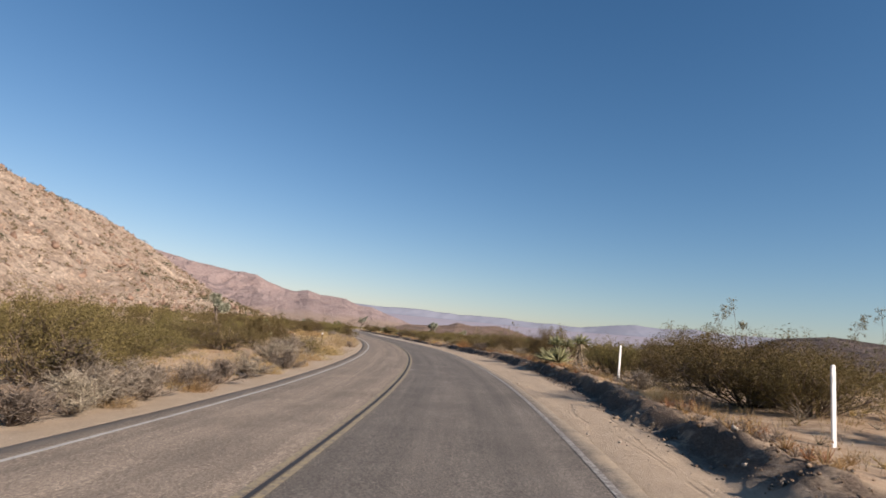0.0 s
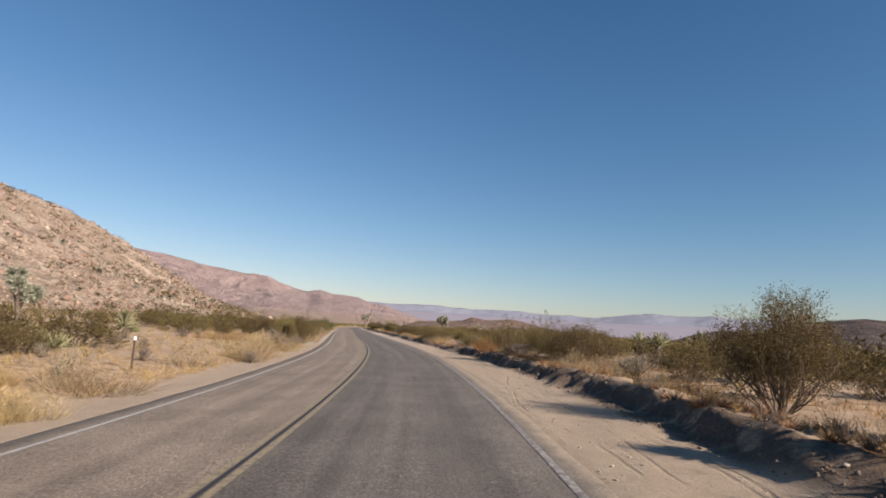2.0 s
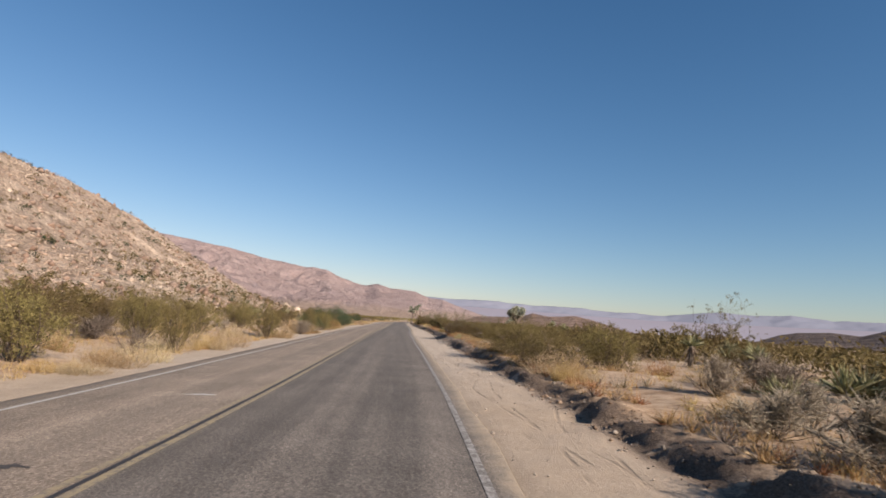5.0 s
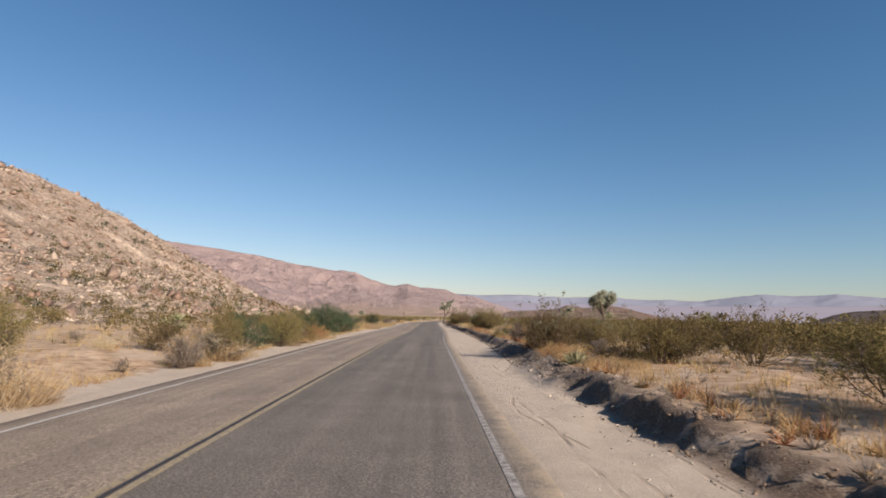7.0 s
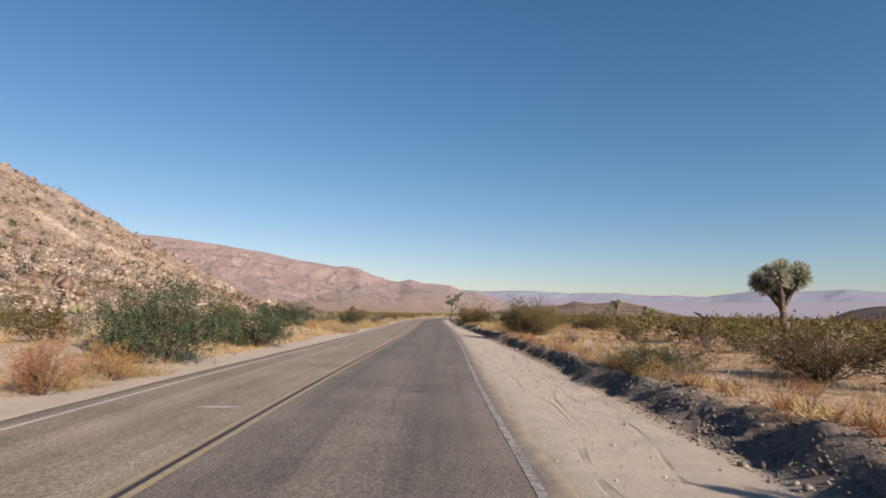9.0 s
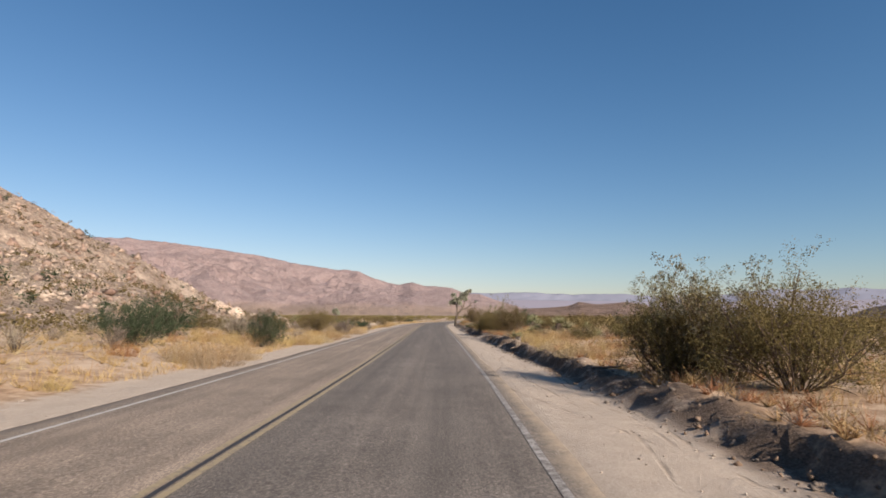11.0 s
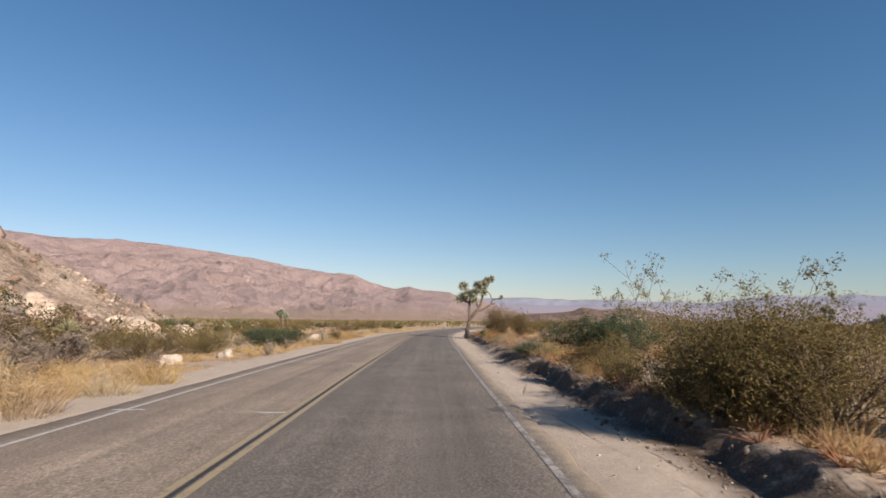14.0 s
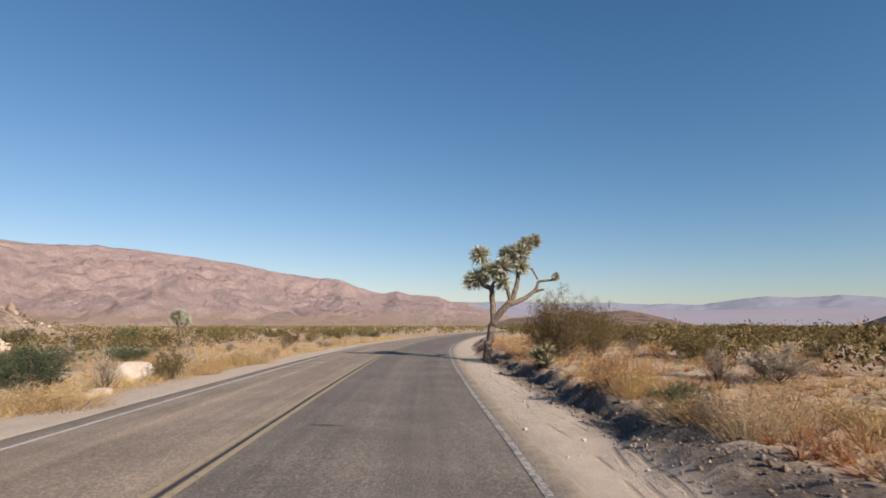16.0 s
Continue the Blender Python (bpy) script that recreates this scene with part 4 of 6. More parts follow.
YUCCA_TALL = [yucca("yucca", "yucca with spiky heads on shaggy trunks", rng, [(0, 0, 0.75), (0.38, 0.15, 0.48), (-0.3, 0.25, 0.28)], "yuccas", 0.55, 50),
              yucca("yucca", "single-headed yucca on a shaggy trunk", rng, [(0, 0, 0.85)], "yuccas", 0.52, 56)]
YUCCA_POLE = [yucca("yucca", "single-headed yucca on a leaning shaggy trunk", rng, [(0.06, 0, 0.78)], "yuccas", 0.44, 80)]
YUCCA_ROSETTE = [yucca("yucca", "single spiky yucca rosette at the lip of the bank", rng, [(0, 0, 0.12)], "yuccas", 0.62, 84)]
PROTOTYPES = YUCCA_POLE + YUCCA_ROSETTE + HERO_CREOSOTES + THICK_GREYS + DUSKS + CREOSOTES + LIGHT_CREOSOTES + TALL_CREOSOTES + GREENS + RUSTS + GREYS + GOLDS + PALES + RUST_GRASSES + WISPS + YUCCA_LOW + YUCCA_TALL
FIRST = {}   # where each built plant itself goes, once its copies are made


def plant_at(kinds, x, y, size, height=None, label=""):
    """Sets one plant of the given kinds on the ground; each built plant is itself used once."""
    ob = kinds[int(rng.integers(0, len(kinds)))]
    m = at(x, y, floor_at(x, y) - 0.02, rng.uniform(0, 6.283), size, height)
    if ob.name in FIRST:
        ob = copy_thing(ob, m)
    else:
        FIRST[ob.name] = m
    if label:
        tagged(ob, label)
    return ob


TAKEN = []


def beside(x, y, w):
    """Keeps a plant of width w off the shoulders."""
    lat = x - float(road_x(y))
    if lat > 0:
        lat = max(lat, float(np.interp(y, CREST_Y, CREST)) + 0.25 + 0.12 * w)
    else:
        lat = min(lat, -4.5 - 0.22 * w)
    return float(road_x(y)) + lat, y


def plant_row(kinds, spots, grow=1.0, unit_height=1.0, even=False):
    """spots: x, y, width and height in metres."""
    first = kinds
    for x, y, w, h in spots:
        kinds = first
        w, h = w * 1.15, h * 1.1
        x, y = beside(x, y, w)
        if kinds is CREOSOTES and w > 2.5 and abs(x - float(road_x(y))) < 13:
            kinds = HERO_CREOSOTES
        if kinds is GREYS and w > 1.3:
            kinds = THICK_GREYS
        TAKEN.append((x, y, w * 0.5))
        if kinds[0] in GOLDS and w > 1.3:
            # a wide patch is several clumps side by side
            for n in range(3):
                q = rng.uniform(-0.3, 0.3) * w
                px, py = beside(x + (n - 1) * 0.28 * w, y + q, 0.5)
                plant_at(kinds, px, py, w * rng.uniform(0.45, 0.6), h * rng.uniform(0.7, 1.05))
            continue
        plant_at(kinds, x, y, h / unit_height if even else w * grow, h / unit_height)


plant_row(CREOSOTES, [(5.5, 14.1, 4.3, 2.1), (5.2, 11.7, 2.6, 1.6), (8.6, 21.0, 3.6, 2.1), (2.9, 194.6, 1.5, 1.1), (3.3, 193.3, 1.7, 1.6), (5.8, 13.4, 2.1, 1.6), (17.4, 39.6, 3.3, 2.0), (8.7, 41.1, 1.9, 1.1), (10.6, 53.4, 3.8, 1.7), (11.0, 71.0, 2.4, 1.6), (8.1, 69.9, 1.9, 1.2), (7.6, 86.2, 2.8, 1.4), (8.6, 117.9, 1.6, 1.3), (11.3, 113.6, 1.9, 1.5), (6.2, 115.4, 2.3, 1.6), (7.0, 117.6, 1.9, 1.4), (5.6, 158.6, 2.2, 1.9), (6.5, 157.9, 2.2, 2.1), (6.4, 117.6, 1.4, 1.7), (5.3, 179.7, 1.8, 0.6), (4.0, 193.0, 2.4, 1.8), (4.3, 195.6, 2.4, 1.8), (3.1, 193.8, 2.2, 1.7), (2.6, 197.7, 1.0, 0.8)])
plant_row(CREOSOTES, [(2.5, 200.8, 1.2, 0.8), (3.1, 200.2, 1.3, 1.1)])
plant_row(GREYS, [(3.4, 12.9, 1.1, 0.4), (4.4, 17.7, 1.3, 0.6), (7.9, 55.1, 1.9, 0.7), (8.4, 74.3, 1.4, 0.7), (1.9, 221.6, 0.7, 0.5), (9.4, 75.0, 1.2, 0.8), (12.4, 80.9, 1.8, 1.1), (2.1, 210.4, 1.4, 0.6), (4.8, 227.3, 0.7, 0.5)])
plant_row(GOLDS + PALES, [(3.2, 14.1, 1.3, 0.6), (9.6, 49.5, 1.0, 0.6), (7.6, 82.0, 1.2, 0.7), (6.0, 111.8, 1.1, 0.5), (2.0, 225.2, 1.3, 0.6), (1.7, 221.9, 1.0, 0.5), (9.2, 76.7, 1.3, 0.7), (11.6, 81.6, 1.6, 0.8), (5.6, 131.9, 1.6, 0.7), (5.6, 134.4, 1.2, 0.8), (4.6, 164.6, 2.5, 0.6), (4.3, 167.9, 1.7, 0.6), (2.9, 208.3, 2.0, 0.7), (2.6, 206.9, 1.1, 0.6), (2.7, 213.4, 2.0, 0.7), (2.6, 200.1, 1.2, 0.6), (2.0, 221.3, 1.5, 0.7), (2.6, 225.5, 1.3, 0.6)], 1.15)
plant_row(TALL_CREOSOTES, [(7.1, 35.6, 2.0, 2.0), (8.7, 37.6, 2.0, 2.2), (5.7, 158.9, 1.8, 2.3), (4.4, 186.6, 2.3, 2.0), (5.4, 241.0, 2.0, 2.4)])
plant_row(YUCCA_TALL, [(10.5, 46.1, 1.0, 1.3), (14.2, 84.6, 1.2, 1.1), (17.5, 92.5, 1.5, 1.3), (19.0, 130.2, 0.9, 1.9), (9.7, 186.4, 1.4, 1.0), (43.1, 243.2, 1.8, 3.5), (5.9, 184.1, 0.8, 0.9), (1.4, 232.6, 1.1, 0.9)], unit_height=1.3, even=True)
plant_row(RUSTS, [(7.7, 63.8, 1.3, 0.4), (1.7, 225.8, 1.5, 0.8)])
plant_row(YUCCA_LOW, [(14.2, 66.2, 1.3, 1.4), (12.2, 79.8, 1.3, 0.8), (15.0, 81.9, 1.2, 0.8), (5.9, 108.9, 0.8, 0.6), (8.4, 187.7, 1.2, 0.9), (13.5, 190.5, 1.8, 1.2), (7.9, 180.3, 1.2, 0.8), (9.8, 185.1, 1.2, 1.0)], unit_height=0.95, even=True)
plant_row(WISPS, [(25.9, 108.6, 3.2, 4.4), (3.7, 193.8, 0.5, 2.3), (10.6, 23.2, 1.5, 3.1), (14.5, 19.9, 1.3, 2.9), (6.1, 115.3, 1.3, 2.1), (7.4, 115.9, 0.8, 2.0), (9.3, 117.5, 0.8, 2.0), (5.8, 159.2, 0.8, 2.5), (5.6, 158.2, 1.4, 2.3), (6.0, 157.7, 0.7, 2.6), (6.9, 157.8, 0.9, 2.4), (4.8, 211.7, 0.8, 1.8), (3.9, 211.6, 0.8, 1.6), (5.2, 204.1, 1.1, 3.2), (6.6, 204.2, 1.0, 2.1)], unit_height=0.9, even=True)
plant_row(DUSKS, [(5.4, 122.6, 0.7, 1.0), (6.5, 119.5, 1.0, 1.45), (7.9, 123.3, 0.6, 0.9)])
plant_row(GREENS, [(6.3, 132.4, 1.9, 0.8), (4.9, 212.6, 3.1, 1.6), (6.3, 211.1, 2.6, 1.7), (6.2, 212.2, 2.5, 1.5), (2.2, 207.9, 1.6, 0.5), (2.1, 210.1, 1.2, 0.5), (1.7, 222.7, 0.8, 0.4)], 0.95)
plant_row(GREYS, [(-9.8, 9.7, 1.3, 0.7), (-9.6, 11.0, 1.4, 0.7), (-9.1, 13.6, 1.6, 0.7), (-8.8, 15.5, 1.3, 0.7), (-8.0, 20.0, 1.5, 0.6), (-7.3, 24.4, 1.3, 0.8), (-7.0, 27.1, 1.4, 0.8), (-4.7, 65.5, 1.3, 0.8), (-13.0, 181.2, 2.2, 1.3), (-13.2, 184.4, 2.4, 0.8), (-15.6, 207.1, 2.9, 1.2), (4.4, 177.4, 1.0, 0.4), (-9.4, 12.2, 1.6, 0.9), (-8.5, 17.3, 1.5, 0.7), (-7.3, 24.5, 1.4, 0.5), (-4.7, 51.8, 0.7, 0.6), (-4.6, 67.1, 1.3, 0.8), (6.4, 110.8, 1.0, 0.4), (-5.9, 110.2, 1.2, 1.0), (-6.3, 113.3, 2.4, 1.0), (6.1, 134.8, 1.2, 0.7), (-11.0, 229.5, 1.0, 1.1), (3.3, 217.8, 1.6, 0.6), (4.1, 215.9, 1.1, 0.4)])
plant_row(GOLDS + PALES, [(-9.4, 12.1, 1.3, 0.4), (-8.9, 15.4, 1.6, 0.5), (-7.8, 21.4, 1.4, 0.5), (-6.8, 31.2, 2.0, 0.6), (-5.3, 52.8, 1.8, 0.8), (-4.8, 67.0, 1.9, 0.5), (-4.9, 79.3, 1.8, 0.4), (-5.1, 81.9, 1.9, 0.6), (-6.3, 123.5, 1.6, 0.4), (-6.5, 126.5, 1.8, 0.5), (-6.9, 133.2, 2.0, 0.6), (-9.0, 195.2, 2.7, 1.2), (-8.1, 176.9, 2.2, 0.7), (-8.2, 181.2, 2.4, 0.6), (-10.3, 178.3, 2.0, 0.6), (-12.7, 200.5, 2.5, 0.7), (5.7, 177.5, 2.4, 0.8), (5.0, 175.0, 1.7, 0.6), (10.1, 51.1, 1.8, 0.6), (-8.5, 188.1, 2.6, 0.7), (-8.4, 184.3, 2.4, 0.7), (-9.1, 197.6, 2.2, 0.7), (-8.9, 200.2, 2.0, 0.7), (-11.0, 226.7, 1.8, 0.5)], 1.15)
plant_row(GOLDS + PALES, [(-10.7, 233.8, 2.1, 0.9), (-10.8, 238.9, 2.5, 0.9), (-6.1, 37.5, 2.0, 0.7), (-7.2, 25.9, 1.5, 0.8), (-5.0, 55.7, 2.1, 0.9), (-5.2, 61.8, 2.8, 1.0), (-4.7, 65.3, 1.5, 0.8), (-5.2, 90.1, 1.6, 0.8), (-5.9, 102.7, 2.2, 0.7), (6.8, 108.7, 1.1, 0.4), (7.1, 108.1, 1.2, 0.4), (-5.8, 110.7, 1.5, 0.6), (-6.2, 115.5, 1.8, 0.5), (-6.5, 130.4, 1.5, 0.5), (-6.8, 133.1, 1.8, 0.4), (-10.4, 224.8, 2.9, 0.8), (-11.8, 238.6, 4.0, 0.8), (1.8, 222.1, 2.1, 0.4), (4.7, 222.9, 3.4, 0.9), (5.5, 218.6, 2.3, 0.8), (-6.3, 113.5, 2.3, 1.0), (-7.6, 164.7, 2.6, 0.9), (-7.7, 163.3, 1.6, 0.9), (-7.4, 166.7, 1.6, 0.8)], 1.15)
plant_row(GOLDS + PALES, [(-8.4, 179.6, 3.0, 0.6), (-11.7, 231.3, 1.4, 0.5), (-11.9, 229.5, 1.4, 0.4)], 1.15)
plant_row(CREOSOTES, [(-18.5, 188.8, 3.6, 1.4), (-15.2, 211.7, 4.0, 1.5), (-23.3, 217.0, 5.6, 2.3), (7.5, 177.1, 1.8, 0.9), (-11.2, 13.0, 2.9, 2.0), (-11.3, 16.4, 3.0, 1.5), (-12.0, 21.8, 3.0, 1.1), (-11.3, 29.8, 4.3, 1.4), (-7.3, 32.1, 2.0, 1.3), (8.9, 110.5, 1.6, 1.4), (7.7, 111.0, 1.5, 0.7), (6.2, 133.6, 1.4, 0.8), (10.3, 133.1, 2.6, 1.4), (12.5, 187.0, 1.6, 1.1), (-8.5, 113.8, 1.7, 1.3), (-6.3, 122.5, 2.2, 1.9), (-6.8, 124.6, 2.7, 1.8)])
plant_row(CREOSOTES, [(-11.6, 194.5, 2.8, 2.2), (-14.5, 216.6, 3.0, 1.4), (-10.7, 232.5, 1.1, 1.0)])
plant_row(GREENS, [(-13.2, 229.4, 2.0, 1.1), (-13.4, 224.6, 3.3, 1.1), (-7.0, 118.8, 2.2, 1.4), (-7.4, 135.8, 3.4, 2.4), (-7.6, 144.4, 3.5, 1.8), (-16.4, 177.9, 4.0, 2.4), (-8.8, 173.4, 2.0, 1.6), (-18.2, 237.0, 3.2, 1.1), (-18.4, 244.2, 2.7, 0.9)], 0.95)
plant_row(RUSTS, [(-6.4, 129.6, 1.2, 1.1), (-6.5, 131.9, 1.2, 0.9)])
# nearest plants of each stretch, set where the drive passes them
plant_row(CREOSOTES, [(7.6, 56.3, 1.9, 1.6), (9.9, 57.5, 2.4, 1.6), (7.1, 62.9, 1.2, 0.9), (9.1, 50.6, 3.3, 1.7), (6.2, 23.6, 2.2, 1.7), (12.6, 67.9, 3.5, 1.6), (8.2, 63.6, 1.3, 1.0), (7.7, 92.6, 3.4, 1.6), (8.3, 116.6, 2.0, 1.4), (3.1, 238.6, 3.0, 3.0), (9.2, 110.7, 2.0, 1.7), (11.6, 123.5, 2.8, 1.5)])
plant_row(GREYS, [(7.1, 54.5, 1.2, 0.7), (-10.4, 12.6, 2.0, 1.1), (7.1, 229.3, 1.8, 1.0), (9.8, 224.7, 1.6, 0.9), (-8.1, 27.0, 1.9, 1.1), (-7.9, 30.6, 2.2, 1.2), (8.5, 72.4, 1.6, 0.85), (10.3, 79.7, 1.3, 1.0), (-8.8, 193.0, 1.8, 1.3), (5.9, 230.2, 1.1, 1.0), (8.4, 43.5, 1.4, 0.7)])
plant_row(PALES, [(-5.6, 62.6, 2.4, 0.9), (-6.6, 59.5, 2.2, 0.8), (-6.2, 41.0, 2.0, 0.7), (-7.4, 37.0, 1.8, 0.7), (7.4, 46.3, 1.0, 0.9), (7.2, 83.6, 1.4, 0.9), (-5.9, 113.6, 2.2, 1.1)], 1.1)
plant_row(RUST_GRASSES, [(7.1, 62.0, 1.3, 1.0), (8.2, 60.6, 1.0, 0.8), (6.2, 112.5, 1.2, 0.6), (4.3, 180.5, 1.2, 0.6)], 1.1)
plant_row(YUCCA_TALL, [(13.2, 58.2, 1.1, 1.4), (12.6, 57.0, 0.9, 1.0), (12.0, 63.3, 1.1, 1.05), (15.2, 86.5, 1.2, 1.2), (14.7, 90.3, 0.9, 1.3), (6.0, 184.4, 0.9, 1.2), (7.2, 183.4, 1.1, 1.45)], unit_height=1.3, even=True)
plant_row(YUCCA_LOW, [(13.7, 80.0, 1.0, 1.2), (14.4, 80.3, 0.9, 1.0), (3.7, 177.2, 0.8, 0.6)], unit_height=0.95, even=True)
plant_row(GREENS, [(-11.9, 167.3, 2.2, 1.8), (8.8, 219.6, 3.2, 2.1)], 0.95)
# the left verge of the first stretches: single bushes, twig mounds and tussocks behind a narrow strip of sand
plant_row(CREOSOTES, [(-4.8, 73.8, 1.6, 2.35), (-6.6, 75.4, 1.5, 2.1), (-10.0, 86.0, 2.4, 2.1), (-6.7, 80.4, 2.0, 2.0), (-8.5, 90.6, 2.2, 2.1), (-5.7, 87.3, 1.3, 2.1), (-9.1, 98.4, 2.0, 1.8), (-6.0, 100.7, 1.9, 2.2), (-9.5, 106.5, 2.3, 2.0), (-5.9, 113.5, 1.3, 2.1)])
plant_row(LIGHT_CREOSOTES, [(-15.0, 78.0, 4.0, 1.5), (-15.0, 89.0, 4.0, 1.6), (-15.6, 95.5, 4.2, 2.2), (-10.3, 38.0, 2.6, 1.9), (-9.0, 35.7, 1.2, 1.5), (-12.4, 53.3, 3.2, 1.4), (-15.5, 53.0, 3.2, 1.4)])
plant_row(GREYS, [(-6.6, 70.7, 1.8, 0.95), (-5.3, 62.9, 1.4, 0.9), (-5.7, 60.5, 1.1, 0.6), (-5.3, 61.3, 0.7, 0.45), (-9.2, 88.4, 2.2, 0.9), (-8.4, 33.9, 1.0, 0.75)])
plant_row(GOLDS, [(-9.5, 67.5, 2.5, 0.9), (-8.0, 67.0, 1.8, 0.9), (-6.1, 67.4, 1.8, 0.95), (-5.9, 62.0, 1.6, 0.7), (-5.7, 71.1, 1.7, 0.5), (-7.5, 82.7, 1.2, 0.8)], 1.1)
plant_row(PALES, [(-5.0, 91.9, 1.4, 1.15), (-4.8, 102.6, 1.4, 1.2), (-4.8, 83.3, 1.2, 0.85), (-7.0, 41.1, 1.3, 0.9), (-6.3, 48.6, 1.6, 0.9), (-5.3, 54.1, 1.9, 1.1)], 1.1)
plant_row(YUCCA_LOW, [(-12.1, 50.1, 1.0, 1.1)], unit_height=0.95, even=True)
plant_row(CREOSOTES, [(6.7, 155.8, 2.6, 2.2)])
TAKEN.append((12.0, 116.5, 3.2))   # open sand behind the bank
plant_row(DUSKS, [(8.0, 114.2, 1.1, 0.6)])
plant_row(GOLDS, [(6.4, 112.9, 1.2, 0.6), (6.4, 111.4, 1.1, 0.6), (7.8, 115.3, 1.2, 0.5), (9.0, 112.6, 1.2, 0.55)], 1.1)
plant_row(GREYS, [(-12.6, 200.0, 2.4, 1.4), (-10.9, 197.5, 1.6, 0.8)])
plant_row(CREOSOTES, [(-10.2, 80.2, 1.8, 1.9)])
plant_row(GOLDS, [(4.6, 173.5, 1.8, 0.8), (4.8, 170.7, 1.8, 0.85), (5.0, 177.0, 2.2, 0.7), (4.6, 165.0, 1.2, 0.55), (7.4, 170.6, 1.2, 0.8), (-9.9, 172.4, 1.8, 0.8), (-8.9, 170.1, 1.2, 0.7), (-12.2, 174.9, 1.8, 0.8)], 1.1)
POST_NEAR, POST_FAR = (2.7, 8.4), (5.3, 21.2)
STUMP = (3.4, 172.5)
WHITE_BOULDERS = [(-12.0, 207.6, 1.1), (-11.8, 212.9, 0.8), (-12.4, 233.8, 1.7)]


plant_row(YUCCA_POLE, [(6.5, 31.6, 0.9, 1.5), (6.9, 30.9, 0.9, 1.4), (8.2, 31.9, 1.0, 1.65), (11.3, 56.5, 0.9, 1.3), (14.7, 125.2, 0.6, 0.85), (5.7, 191.8, 0.9, 1.45), (6.7, 191.4, 0.9, 1.5), (12.4, 71.4, 0.5, 1.0), (10.0, 173.1, 1.0, 1.35)], unit_height=1.2, even=True)
plant_row(YUCCA_ROSETTE, [(5.5, 29.8, 0.9, 0.85), (5.6, 28.4, 0.9, 1.0), (10.6, 56.7, 0.8, 0.6), (9.6, 171.5, 0.9, 0.75)], unit_height=0.7, even=True)
plant_row(WISPS, [(9.8, 65.0, 1.2, 2.5), (10.9, 60.4, 1.0, 2.2)], even=True)

# the Joshua tree whose shadow falls across the road, and others farther off
jx, jy = 0.2, 241.0
tree = joshua("joshua_tree", "forked Joshua tree leaning over the road edge", rng, [
    ([(0, 0, -0.2), (0.05, 0, 0.6), (0.15, 0.05, 1.2), (0.3, 0, 1.75)], 1.15, 0.85),
    ([(0.3, 0, 1.7), (0.26, 0.1, 2.4), (0.24, 0.1, 3.0), (-0.15, 0.25, 3.25), (-0.5, 0.3, 3.45)], 0.85, 0.5),
    ([(0.24, 0.1, 2.9), (0.38, 0.1, 3.4), (-0.2, -0.1, 4.3)], 0.5, 0.4),
    ([(0.3, 0, 1.7), (0.8, -0.1, 2.25), (1.15, 0, 2.7), (1.35, 0.1, 3.4), (1.45, 0, 4.4)], 0.95, 0.42),
    ([(1.0, 0, 2.5), (0.8, -0.3, 3.2), (0.7, -0.3, 3.7)], 0.55, 0.4),
    ([(1.35, 0.1, 3.6), (1.75, 0.15, 4.35), (2.05, 0.2, 4.95)], 0.42, 0.3),
    ([(1.4, 0.1, 3.9), (1.9, -0.1, 3.9), (2.15, -0.1, 3.4)], 0.35, 0.22),
    ([(0.95, -0.1, 2.35), (1.6, 0.1, 2.6), (2.1, 0.2, 2.95), (2.25, 0.2, 3.35), (2.9, 0.1, 3.4)], 0.7, 0.26),
    ([(2.05, 0.2, 2.9), (2.45, 0.1, 3.0)], 0.4, 0.25),
], [(-0.3, 0.25, 3.45, 1.25), (-0.6, 0.3, 3.35, 1.15), (0.1, -0.1, 3.75, 1.1), (-0.25, -0.1, 4.4, 1.2), (0.45, 0.2, 3.75, 1.0), (0.65, -0.3, 3.25, 1.0), (0.7, -0.3, 3.85, 1.2), (1.15, 0.15, 4.2, 1.25), (1.45, 0, 4.55, 1.25), (1.45, -0.2, 3.9, 1.0), (2.1, 0.2, 5.05, 0.85), (0.95, 0.3, 4.5, 1.1), (1.75, 0.1, 4.9, 0.95), (2.95, 0.1, 3.5, 0.45)], 0.165)
tree.matrix_basis = at(jx, jy, floor_at(jx, jy), 0.0, 1.13)
TAKEN.append((jx, jy, 2.0))


def round_joshua(label, x, y, h, crowd, seed, spread=1.0):
    """A Joshua tree with a compact round crown."""
    r = np.random.default_rng(seed)
    fork = 0.48 * h
    limbs, heads = [([(0, 0, -0.2), (0.04 * h, 0, 0.25 * h), (0.0, 0, fork)], 1.1, 0.85)], []
    for i in range(crowd):
        a = 6.283 * i / crowd + r.uniform(-0.3, 0.3)
        out = r.uniform(0.10, 0.27) * h * spread
        top = r.uniform(0.60, 0.95) * h
        limbs.append(([(0, 0, fork - 0.1), (math.cos(a) * out * 0.6, math.sin(a) * out * 0.6, (fork + top) / 2), (math.cos(a) * out, math.sin(a) * out, top)], 0.7, 0.45))
        heads += [(math.cos(a) * out, math.sin(a) * out, top, 1.2), (math.cos(a) * out * 0.75, math.sin(a) * out * 0.75, top - 0.09 * h, 1.1), (math.cos(a) * out * 1.12, math.sin(a) * out * 1.12, top - 0.05 * h, 1.0)]
    heads.append((0, 0, 0.92 * h, 1.1))
    t = joshua("joshua_tree", label, r, limbs, heads, 0.042 * h, 0.062 * h + 0.02)
    t.matrix_basis = at(x, y, floor_at(x, y))
    TAKEN.append((x, y, 0.3 * h))


